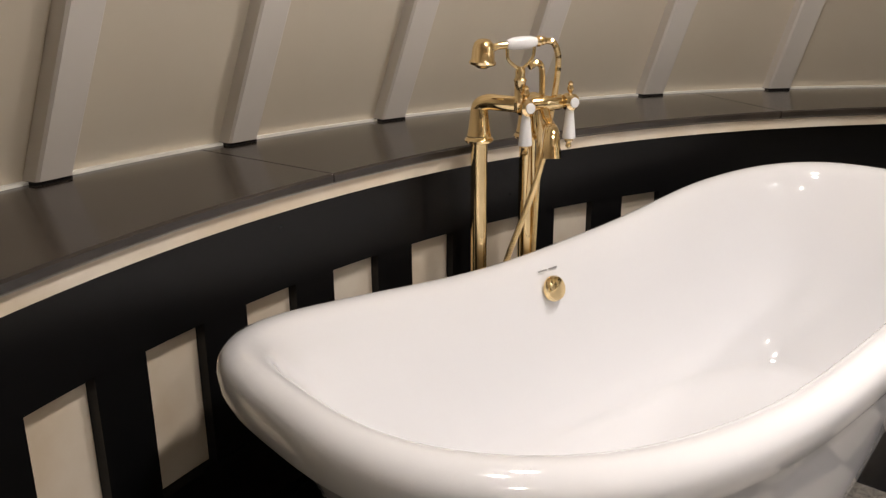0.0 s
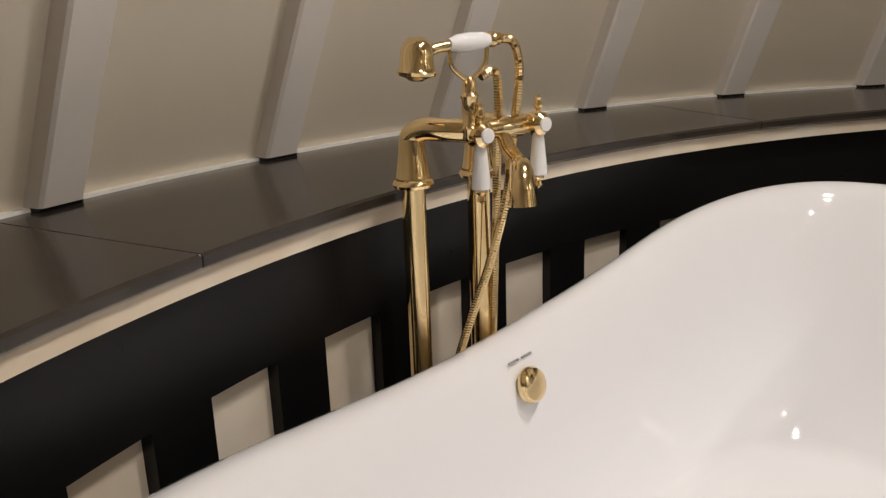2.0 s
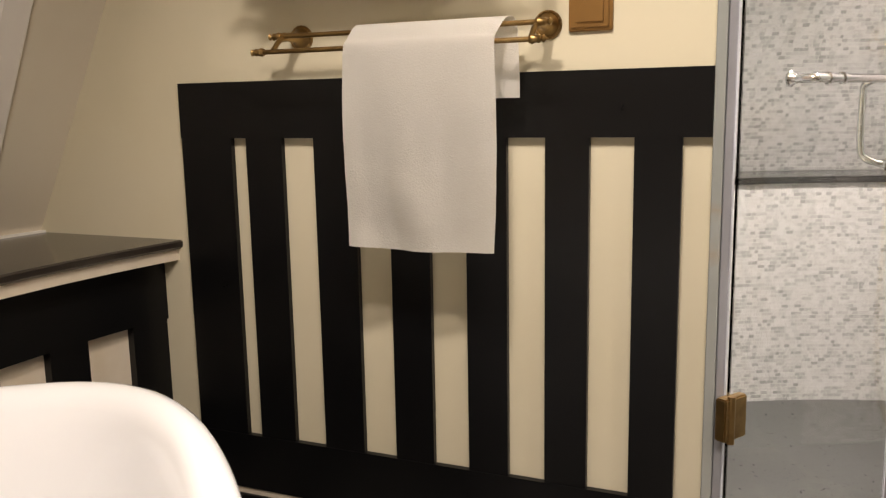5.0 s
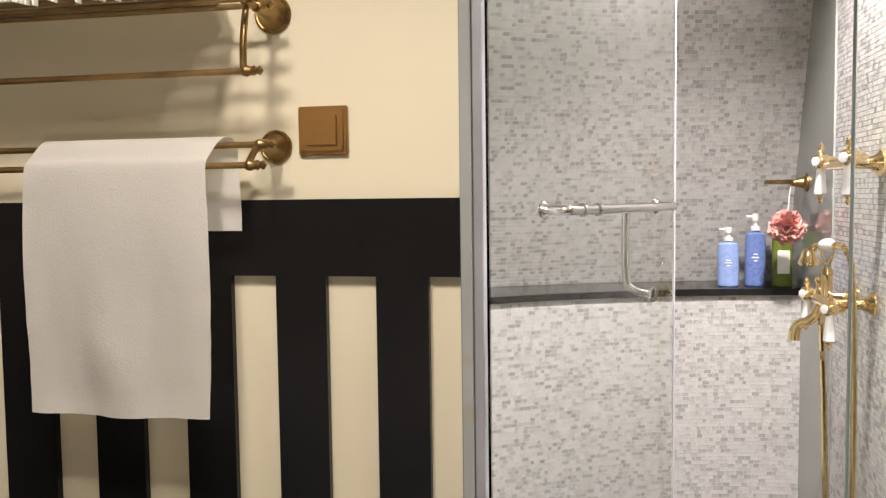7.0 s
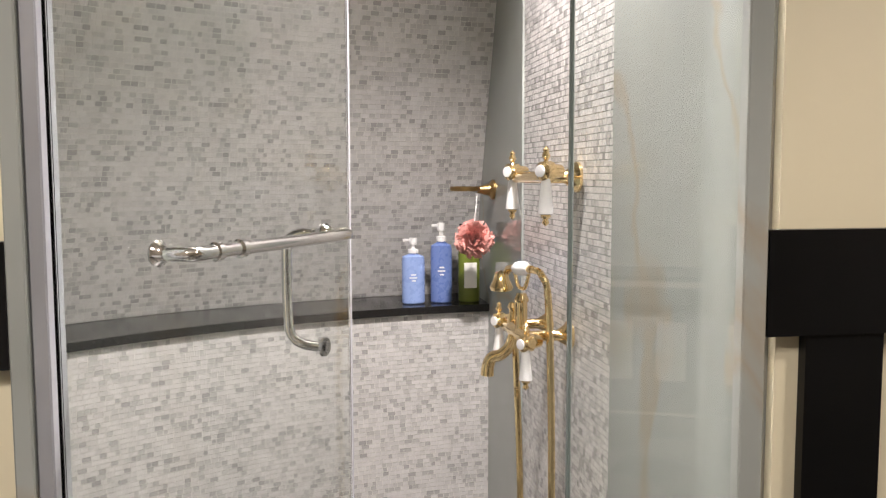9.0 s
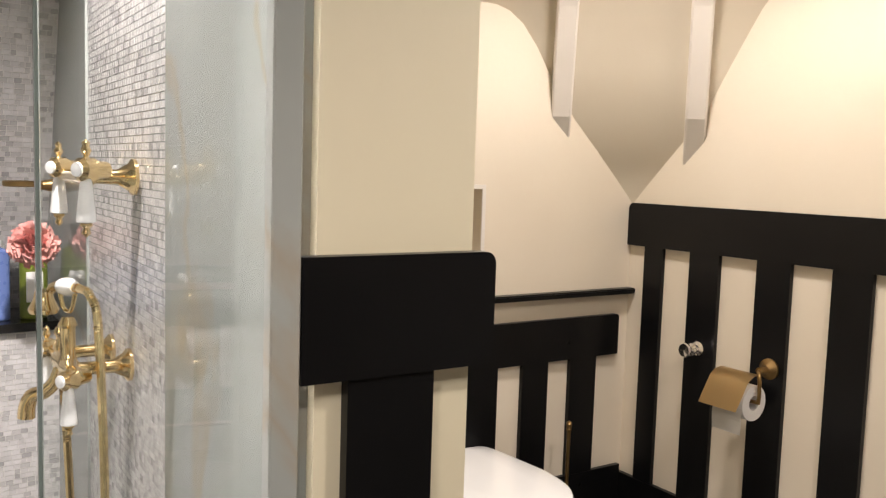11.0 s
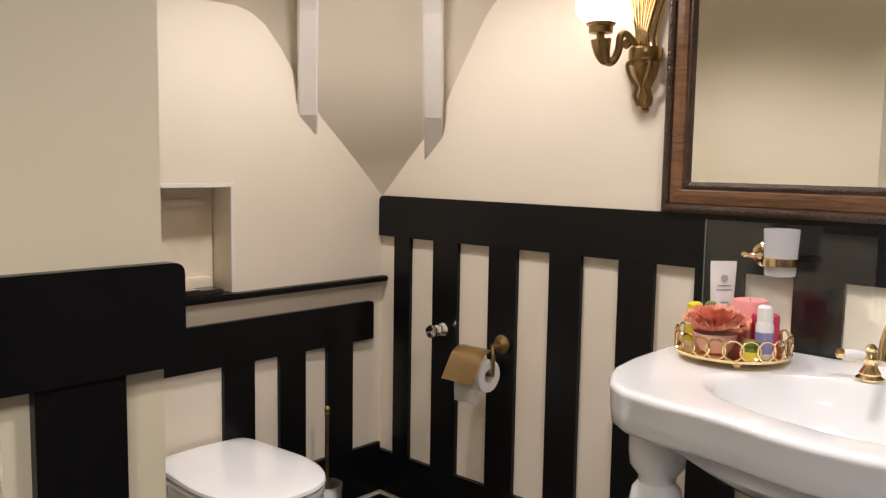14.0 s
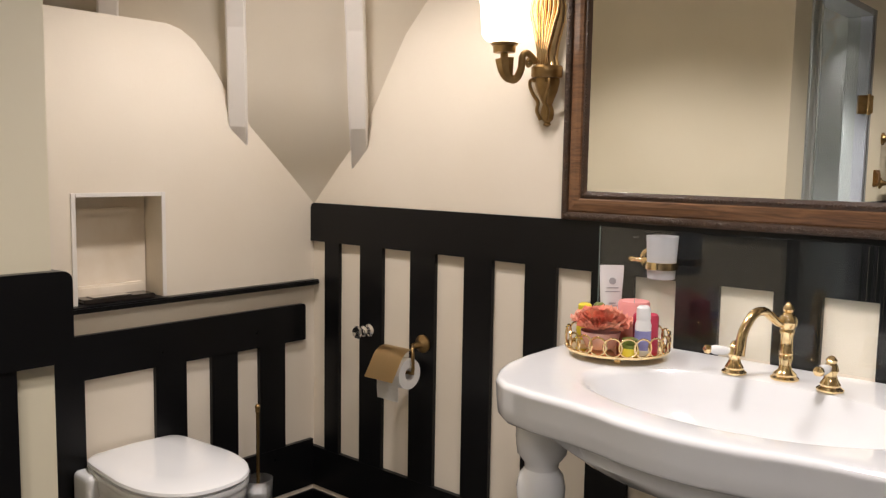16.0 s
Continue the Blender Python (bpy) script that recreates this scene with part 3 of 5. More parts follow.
    part("rose", lathe([(0.0, -0.034), (0.010, -0.034), (0.016, -0.030), (0.028, -0.026), (0.030, -0.021), (0.0255, -0.015), (0.024, 0.008), (0.021, 0.019), (0.013, 0.027), (0.0, 0.029)], 24, None, c + Vector((-0.092, -0.004, 0.040)), toward((0.06, -0.02, 1))), GOLD, hs, "", True)
    e = c + Vector((0.060, 0, 0.059))
    part("hose", tube([e, e + Vector((0.022, 0, -0.006)), e + Vector((0.036, 0.002, -0.040)), e + Vector((0.033, 0.004, -0.10)), e + Vector((0.020, 0.002, -0.17)), e + Vector((0.004, -0.004, -0.25)), e + Vector((-0.030, 0.0, -0.36)), e + Vector((-0.075, 0.02, -0.50)), e + Vector((-0.10, 0.045, -0.64)), e + Vector((-0.06, 0.055, -0.78)), e + Vector((0.0, 0.052, -0.60)), e + Vector((0.012, 0.045, -0.40)), e + Vector((0.008, 0.025, -0.18)), e + Vector((0.002, 0.012, -0.075)), e + Vector((-0.012, 0.006, -0.048)), e + Vector((-0.036, 0.004, -0.056))],
                         0.0076, 8, steps=6, ribs=0.12, pitch=0.0045), GOLD, t, "coiled gold hose", True)
    return t


bath_tap()


# ---- towel wall ----
def rosette(t, x, z, r=0.030, y=0.018, depth=0.075):
    b = part("rosette", lathe([(r, 0), (r, 0.004), (r * 0.86, 0.008), (r * 0.8, 0.007), (r * 0.55, 0.016), (r * 0.4, 0.026), (r * 0.3, depth)], 24, None, (x, y, z), toward((0, -1, 0))), BRONZE, t, "", True)
    bm = bmesh.new()
    for k in range(20):
        g = 2 * math.pi * k / 20
        bmesh.ops.create_icosphere(bm, subdivisions=1, radius=0.003, matrix=Matrix.Translation((x + 0.9 * r * math.cos(g), y - 0.006, z + 0.9 * r * math.sin(g))))
    part("beading", bm, BRONZE, b, "", True)


def bar(t, x0, x1, y, z, r=0.0055):
    b = part("bar", tube([(x0, y, z), (x1, y, z)], r, 12), BRONZE, t, "", True)
    for x, s in ((x0, -1), (x1, 1)):
        part("knob", lathe([(0.008, -0.016), (0.010, -0.010), (0.007, -0.002), (0.0085, 0.004), (0.005, 0.008), (0.008, 0.014), (0.0, 0.020)], 14, None, (x, y, z), toward((s, 0, 0))), BRONZE, b, "", True)


def towel_rails():
    t = thing("towel_rail", "aged brass double towel rail with beaded rosettes", "towel rail", "brass rails", ME)
    for x in (0.360, 0.955):
        rosette(t, x, 1.272)
        part("bracket", tube([(x, -0.045, 1.268), (x, -0.075, 1.262), (x, -0.105, 1.238)], 0.006, 10), BRONZE, t, "", True)
    bar(t, 0.340, 0.968, -0.062, 1.272)
    bar(t, 0.320, 0.968, -0.105, 1.236)
    r = thing("towel_rack", "aged brass towel shelf rack with a hanging rail", "towel rack", "brass rails", ME)
    for x in (0.35, 0.955):
        rosette(r, x, 1.505, 0.034)
        part("arm", tube([(x, 0.0, 1.505), (x, -0.20, 1.505)], 0.006, 10), BRONZE, r, "", True)
        part("drop", tube([(x - 0.005, -0.085, 1.50), (x - 0.005, -0.100, 1.44), (x - 0.005, -0.102, 1.392)], 0.006, 10), BRONZE, r, "", True)
    for y in (-0.05, -0.10, -0.15, -0.20):
        bar(r, 0.34, 0.965, y, 1.507, 0.005)
    bar(r, 0.34, 0.965, -0.102, 1.390)
    return t


towel_rails()


def towel_cloth():
    """A towel laid over both bars: one sheet with thickness, soft folds and hems."""
    side = spline([Vector((0, y, z)) for y, z in ((-0.121, 0.818), (-0.123, 0.95), (-0.122, 1.10), (-0.120, 1.20), (-0.115, 1.240), (-0.102, 1.254), (-0.080, 1.278), (-0.064, 1.287), (-0.051, 1.280), (-0.046, 1.25), (-0.045, 1.19), (-0.046, 1.125))], 6)
    n, cols = len(side), 34
    bm = bmesh.new()
    vs = []
    for i, p in enumerate(side):
        f = i / (n - 1)
        over = min(1.0, max(0.0, (f - 0.45) / 0.3))
        x0, x1 = 0.546 + 0.012 * over, 0.886 + 0.026 * over
        hang = min(1.0, max(0.0, (1.24 - p.z) / 0.3)) if f < 0.6 else 0.15
        hem = 0.002 if p.z < 0.835 or (f > 0.9 and p.z < 1.145) else 0.0
        row = []
        for j in range(cols + 1):
            v = j / cols
            x = x0 + (x1 - x0) * v + 0.004 * math.sin(9 * p.z + 1.0 + 4 * v)
            w = hang * (0.006 * math.sin(4.2 * math.pi * v + 5 * p.z) + 0.010 * noise.noise((x * 7, p.z * 6, 2.0)) + 0.003 * noise.noise((x * 30, p.z * 26, 7.0)))
            sag = 0.010 * math.sin(2.2 * v + 0.5) * hang
            row.append(bm.verts.new((x, p.y + min(w, 0.008) - hem, p.z - (sag if f < 0.5 else 0.0))))
        vs.append(row)
    for a, b in zip(vs, vs[1:]):
        for j in range(cols):
            bm.faces.new((a[j], a[j + 1], b[j + 1], b[j]))
    bmesh.ops.solidify(bm, geom=bm.faces[:], thickness=0.006)
    return bm


tw = thing("towel", "white terry towel hung over the brass rail", "towel", "white towels", ME)
part("cloth", towel_cloth(), TOWEL, tw, "", True)
rack_towel = thing("folded_towel", "folded white towel lying on the brass rack", "towel", "white towels", ME)
bm = bmesh.new()
for k in range(3):
    box(0.39 + 0.004 * k, 0.885 - 0.006 * k, -0.215 + 0.004 * k, -0.03, 1.513 + 0.016 * k, 1.528 + 0.016 * k, 0.007, bm, 2)
part("layers", bm, TOWEL, rack_towel, "", True)
bm = bmesh.new()
for k in range(70):
    x = 0.40 + 0.0069 * k
    box(x, x + 0.003, -0.222 - 0.004 * random.random(), -0.213, 1.485 + 0.02 * random.random(), 1.523, bm=bm)
tagged(part("fringe", bm, TOWEL, rack_towel, "loose white fringe"), kind="stuff")

sw = thing("light_switch", "square bronze light switch plate with stepped edges", "switch", m=ME)
part("plate", soften(box(1.000, 1.090, 0.009, 0.018, 1.255, 1.341), 0.002), SWITCH, sw)
part("rim", soften(box(1.0065, 1.0835, 0.004, 0.0092, 1.2615, 1.3345), 0.0015), SWITCH, sw)
part("rocker", soften(box(1.017, 1.073, -0.001, 0.0042, 1.272, 1.324), 0.0012), SWITCH, sw)



# ---- shower ----
def shower_door():
    t = thing("shower_door", "frameless clear glass shower door standing open inward", "shower door", m=pose(2.145, 0.951, 0, 0, 0, -32.3))
    g = part("pane", soften(box(0.004, 0.640, -0.004, 0.004, 0.06, 2.06), 0.0012), GLASS, t, "clear glass pane")
    g.visible_shadow = False
    part("edge_seal", box(0.640, 0.645, -0.0045, 0.0045, 0.06, 2.06), SEAL, t, "pale plastic edge seal")
    for z in (0.475, 1.66):
        hg = part("hinge", soften(box(-0.02, 0.05, -0.013, 0.013, z - 0.045, z + 0.045), 0.003), BRONZE, t, "brass hinge", True)
        part("pin", lathe([(0.008, z - 0.05), (0.008, z + 0.05)], 14, None, (0.0, -0.012, 0)), BRONZE, hg, "", True)
    y = -0.055
    hd = part("towel_bar", tube([(0.155, 0, 1.152), (0.157, y * 0.7, 1.152), (0.172, y, 1.152), (0.25, y, 1.152), (0.45, y, 1.152), (0.535, y, 1.152), (0.551, y * 0.7, 1.152), (0.553, 0, 1.152)], 0.0095, 14), CHROME, t, "chrome towel bar", True)
    for x in (0.155, 0.553):
        part("collar", lathe([(0.016, 0), (0.017, 0.004), (0.012, 0.010), (0.010, 0.016)], 18, None, (x, -0.004, 1.152), toward((0, -1, 0))), CHROME, hd, "", True)
    for x in (0.205, 0.255):
        part("collar", lathe([(0.010, -0.008), (0.0125, -0.005), (0.0125, 0.005), (0.010, 0.008)], 18, None, (x, y, 1.152), toward((1, 0, 0))), CHROME, hd, "", True)
    hb = part("pull_handle", tube([(0.525, 0.004, 1.152), (0.524, 0.03, 1.152), (0.524, 0.05, 1.142), (0.524, 0.055, 1.12), (0.525, 0.055, 1.02), (0.527, 0.05, 0.982), (0.535, 0.03, 0.966), (0.560, 0.004, 0.959)], 0.0085, 14), CHROME, t, "chrome pull handle", True)
    part("collar", lathe([(0.016, 0), (0.017, 0.004), (0.012, 0.010)], 18, None, (0.560, 0.004, 0.959), toward((0, 1, 0))), CHROME, hb, "", True)


def fixed_glass():
    t = thing("glass_panel", "narrow fixed clear glass panel beside the shower door", "glass panel")
    g = part("pane", box(2.196, 2.204, 0.121, 0.361, 0.05, 2.09, 0.001), GLASS, t, "clear glass pane")
    g.visible_shadow = False
    part("polished_edge", box(2.1955, 2.2045, 0.3612, 0.3645, 0.05, 2.09, 0.0006), GLASS_EDGE, t, "dark green polished glass edge")
    part("edge_seal", box(2.2005, 2.2045, 0.1175, 0.1208, 0.05, 2.09), SEAL, t, "pale silicone line")


GLASS_EDGE = material("green_glass_edge", (0.16, 0.20, 0.19), 0.12, vary=0.03, scale=10)
CHANNEL = material("grey_metal_channel", (0.36, 0.37, 0.40), 0.35, 0.3, vary=0.04, scale=10)
SEAL = material("pale_plastic_seal", (0.62, 0.62, 0.68), 0.35, vary=0.01, scale=10)
SHOWERFLOOR = marble("dark_grey_stone", (0.075, 0.075, 0.073), (0.055, 0.055, 0.053), (0.10, 0.10, 0.09), 0.3)
BLACK_STONE = material("black_granite_shelf", (0.016, 0.015, 0.015), 0.16, vary=0.1, scale=14, bump_scale=200, tint=(0.010, 0.0095, 0.009))
shower_door()
fixed_glass()
structure(part("trim_door_channel", box(1.3112, 1.329, 0.004, 0.060, 0.05, 2.09, 0.002), CHANNEL, m=ME), "grey metal channel behind the shower door", "trim")

tagged(part("shower_shelf", arc_box(2.026, 2.34, 0.827, 0.850, 2, 44, 1.0), BLACK_STONE, smooth=True), "black stone shelf along the shower wall", "shelf", kind="structure")


structure(part("floor_shower", box(0.78, 2.18, 0.10, 1.70, 0.0005, 0.045, 0.004), SHOWERFLOOR, m=ME), "plain dark grey stone shower floor", "floor")


def shower_valve():
    t = thing("shower_valve", "polished gold shower valve with two porcelain levers", "shower tap", "gold shower fittings", MW)
    z = 1.243
    part("flange", lathe([(0.032, 0), (0.032, 0.006), (0.024, 0.012), (0.013, 0.03), (0.012, 0.09)], 24, None, (0.725, 0.01, z), toward((0, 1, 0))), GOLD, t, "", True)
    part("body", tube([(0.64, 0.10, z), (0.75, 0.10, z), (0.885, 0.10, z)], 0.013, 16), GOLD, t, "", True)
    for x in (0.630, 0.893):
        lever(t, (x, 0.105, z + 0.012), (-0.55, 0.83, 0), s=1.25)
    return t


def shower_mixer():
    t = thing("shower_mixer", "polished gold wall mixer with hand shower and coiled hose", "shower tap", "gold shower fittings", MW)
    z = 0.900
    for x in (0.765, 0.915):
        part("flange", lathe([(0.030, 0), (0.030, 0.006), (0.022, 0.012), (0.012, 0.03), (0.012, 0.10)], 24, None, (x, 0.01, z), toward((0, 1, 0))), GOLD, t, "", True)
    part("body", lathe([(0.010, -0.14), (0.014, -0.125), (0.012, -0.1), (0.018, -0.07), (0.016, -0.03), (0.021, 0.0), (0.016, 0.03), (0.018, 0.07), (0.012, 0.1), (0.014, 0.125), (0.010, 0.14)], 20, None, (0.85, 0.11, z), toward((1, 0, 0))), GOLD, t, "", True)
    lever(t, (0.715, 0.12, z - 0.005), (-0.5, 0.86, 0), s=1.15)
    lever(t, (0.955, 0.12, z + 0.004), (-0.5, 0.86, 0), s=1.15)
    part("spout", tube([(0.85, 0.115, z - 0.01), (0.852, 0.125, z - 0.040), (0.858, 0.142, z - 0.058), (0.868, 0.160, z - 0.066), (0.874, 0.168, z - 0.085), (0.876, 0.170, z - 0.108)], 0.0115, taper=1.35), GOLD, t, "", True)
    part("diverter", lathe([(0.012, 0), (0.014, 0.010), (0.009, 0.018), (0.009, 0.03), (0.013, 0.036), (0.009, 0.046), (0, 0.048)], 16, None, (0.875, 0.11, z + 0.012)), GOLD, t, "", True)
    part("riser", lathe([(0.018, 0), (0.013, 0.02), (0.013, 0.07), (0.017, 0.075), (0.010, 0.09)], 18, None, (0.80, 0.11, z)), GOLD, t, "", True)
    # hand shower lying along the wall
    c = Vector((0.80, 0.11, z + 0.10))
    part("cradle", tube([c + Vector((0.030, 0.008, 0.034)), c + Vector((0.018, 0.004, 0.006)), c, c + Vector((-0.018, -0.004, 0.006)), c + Vector((-0.030, -0.008, 0.034))], 0.004, 10), GOLD, t, "", True)
    hs = part("hand_shower", tube([c + Vector((0.062, 0.018, 0.030)), c + Vector((0.045, 0.012, 0.040)), c + Vector((-0.042, -0.012, 0.046))], 0.0085, 14), GOLD, t, "", True)
    part("handle", lathe([(0.010, -0.03), (0.0155, -0.015), (0.0165, 0.0), (0.0155, 0.015), (0.010, 0.03)], 18, None, c + Vector((0, 0, 0.044)), toward((1, 0.28, -0.08))), CERAMIC, hs, "white porcelain grip", True)
    part("rose", lathe([(0.0, -0.034), (0.024, -0.030), (0.027, -0.022), (0.018, -0.004), (0.015, 0.010), (0.0, 0.016)], 20, None, c + Vector((0.064, 0.030, 0.018))), GOLD, hs, "", True)
    part("hose", tube([c + Vector((-0.042, -0.012, 0.046)), c + Vector((-0.070, -0.025, 0.036)), c + Vector((-0.085, -0.036, -0.03)), c + Vector((-0.085, -0.045, -0.35)), c + Vector((-0.075, -0.045, -0.70)), c + Vector((-0.02, -0.035, -0.88)), c + Vector((0.045, -0.02, -0.70)), c + Vector((0.055, -0.010, -0.35)), c + Vector((0.055, 0.0, -0.13))], 0.0082, 8, steps=8, ribs=0.12, pitch=0.0055), GOLD, t, "coiled gold hose", True)


shower_valve()
shower_mixer()


def dish():
    t = thing("soap_dish", "aged brass soap dish bracket on the shower wall", "soap dish", m=MW)
    part("flange", lathe([(0.030, 0), (0.030, 0.006), (0.018, 0.014), (0.010, 0.05)], 20, None, (1.50, 0.01, 1.205), toward((0, 1, 0))), BRONZE, t, "", True)
    part("ring", lathe([(0.042, -0.006), (0.045, -0.004), (0.045, 0.006), (0.042, 0.008), (0.036, 0.006), (0.036, -0.004), (0.042, -0.006)], 24, None, (1.50, 0.098, 1.207)), BRONZE, t, "", True)


dish()


def pump_bottle(name, label, x, y, z, r, h, mat, cap, collar=0.4, group="bottles on the shower shelf", flat=0.7, turn=0.0):
    t = thing(name, label, "bottle", group, pose(x, y, z, 0, 0, turn))
    b = part("body", lathe([(r * 0.9, 0), (r, 0.004), (r, h * 0.66), (r * 0.93, h * 0.72), (r * collar, h * 0.76), (r * collar, h * 0.78)], 24), mat, t, "", True)
    b.scale = (1, flat, 1)
    part("collar", lathe([(r * 0.46, h * 0.77), (r * 0.46, h * 0.83), (r * 0.2, h * 0.84), (r * 0.2, h * 0.90)], 16), cap, t, "", True)
    bm = lathe([(r * 0.34, h * 0.90), (r * 0.38, h * 0.93), (r * 0.34, h), (0, h)], 16)
    box(-r * 0.9, 0, -r * 0.14, r * 0.14, h * 0.95, h * 0.985, 0.001, bm)
    part("pump_head", bm, cap, t, "", True)
    bm = bmesh.new()
    for k, w in enumerate((0.28, 0.42, 0.22)):
        box(-r * w, r * w * 0.6, -r * flat * 1.02, -r * flat * 0.9, h * (0.44 - 0.045 * k), h * (0.458 - 0.045 * k), bm=bm)
    part("printed_lines", bm, PALE if mat is not PALE else GREY, t, "small pale print")
    return t


SH = 0.8505
pump_bottle("pump_bottle", "pale blue pump bottle with a white pump head", 3.785, 0.345, SH, 0.036, 0.205, PALEBLUE, PALE, turn=-90)
pump_bottle("pump_bottle", "tall darker blue pump bottle with a white pump head", 3.795, 0.255, SH, 0.034, 0.25, BLUE, PALE, turn=-90)
olive = pump_bottle("pump_bottle", "olive green bottle with a cream label and black pump head", 3.800, 0.165, SH, 0.034, 0.25, GREEN, BLACK, turn=-90)


part("paper_label", box(-0.020, 0.020, -0.0262, -0.0225, 0.045, 0.125, 0.0008), PAPER, olive, "cream paper label")


def puff():
    t = thing("bath_puff", "coral pink mesh bath puff hanging by a cord", "bath puff")
    c = Vector((3.62, 0.185, 1.06))
    bm = bmesh.new()
    rng = random.Random(4)
    for k in range(150):
        d = Vector((rng.gauss(0, 1), rng.gauss(0, 1), rng.gauss(0, 1))).normalized()
        r = 0.050 * (0.75 + 0.4 * rng.random())
        side = d.orthogonal().normalized()
        side = Matrix.Rotation(rng.random() * 6.28, 3, d) @ side
        up = d.cross(side)
        base = c + d * r * 0.55
        w = 0.017 + 0.010 * rng.random()
        row = []
        for i in range(7):
            g = i / 6 * 2 - 1
            wave = 0.007 * math.sin(i * 2.4 + k)
            row.append((base + side * g * w * 0.6 + up * wave, c + d * r * (1 + 0.07 * math.sin(i * 2 + k)) + side * g * w + up * wave * 1.9))
        vs = [(bm.verts.new(a), bm.verts.new(b)) for a, b in row]
        for p, q in zip(vs, vs[1:]):
            bm.faces.new((p[0], q[0], q[1], p[1]))
    tagged(part("netting", bm, PUFFPINK, t, "ruffled coral mesh"), kind="stuff")
    part("cord", tube([c + Vector((0, 0, 0.04)), c + Vector((0.006, -0.006, 0.10)), c + Vector((0.01, -0.01, 0.13))], 0.0018, 6), PALE, t, "white cord", True)


puff()

# ---- basin wall ----
def basin():
    t = thing("washbasin", "wide white ceramic console basin with a serpentine front", "washbasin")
    cx, cy = 1.60, -1.225
    out = []
    back, half = -1.574, 0.557
    front = [(0.552, -1.24), (0.536, -1.144), (0.510, -1.08), (0.472, -1.02), (0.42, -0.980), (0.34, -0.961), (0.25, -0.955), (0.18, -0.943), (0.12, -0.925), (0.05, -0.914), (0, -0.912)]
    line = [(half, back), (half, -1.45), (half, -1.36)] + front
    line += [(-x, y) for x, y in reversed(front[:-1])] + [(-half, -1.36), (-half, -1.45), (-half, back)]
    line += [(-half + 2 * half * k / 12, back) for k in range(1, 12)]
    K = len(line)
    zt = 0.872

    def off(d, z, drop=0.0):
        row = []
        for k in range(K):
            a, b, c = line[k - 1], line[k], line[(k + 1) % K]
            tx, ty = c[0] - a[0], c[1] - a[1]
            ln = math.hypot(tx, ty) or 1
            nx, ny = ty / ln, -tx / ln
            if b[1] <= back + 1e-6:
                nx, ny = 0.0, 0.0
            row.append(Vector((cx + b[0] + nx * d, b[1] + ny * d, z)))
        return row

    def bowl(s, z):
        row = []
        for k in range(K):
            g = math.atan2(line[k][1] - cy, line[k][0])
            row.append(Vector((cx + 0.335 * s * math.cos(g), cy + 0.015 + 0.20 * s * math.sin(g), z)))
        return row
    loops = [bowl(0.12, zt - 0.150), bowl(0.35, zt - 0.148), bowl(0.60, zt - 0.135), bowl(0.80, zt - 0.10), bowl(0.92, zt - 0.05), bowl(0.98, zt - 0.015), bowl(1.02, zt - 0.003), bowl(1.08, zt)]
    loops += [off(-0.030, zt), off(-0.014, zt), off(-0.008, zt - 0.0008), off(-0.003, zt - 0.004), off(-0.0005, zt - 0.009), off(0.0, zt - 0.013), off(-0.001, zt - 0.018), off(-0.003, zt - 0.050), off(-0.006, zt - 0.078), off(-0.008, zt - 0.083), off(-0.013, zt - 0.088), off(-0.022, zt - 0.090), off(-0.040, zt - 0.092)]
    loops += [bowl(1.25, zt - 0.125), bowl(1.05, zt - 0.16), bowl(0.7, zt - 0.19), bowl(0.2, zt - 0.20)]
    part("bowl", rings(loops), CERAMIC, t, smooth=True)
    prof = [(0.062, 0.0), (0.062, 0.03), (0.050, 0.045), (0.046, 0.07), (0.058, 0.10), (0.050, 0.125), (0.036, 0.20), (0.034, 0.32), (0.042, 0.46), (0.052, 0.56), (0.056, 0.61), (0.050, 0.64), (0.038, 0.655), (0.040, 0.67), (0.056, 0.69), (0.060, 0.72), (0.060, 0.765)]
    for x in (2.008, 1.192):
        part("leg", lathe(prof, 32, None, (x, -1.115, 0)), CERAMIC, t, "turned white ceramic leg", True)
    part("overflow", lathe([(0.016, 0.0), (0.016, 0.004), (0.011, 0.005), (0.009, 0.001), (0, 0.001)], 20, None, (cx, -1.394, 0.805), toward((0, 0.88, 0.4))), CHROME, t, "chrome overflow ring", True)
    return t


basin()


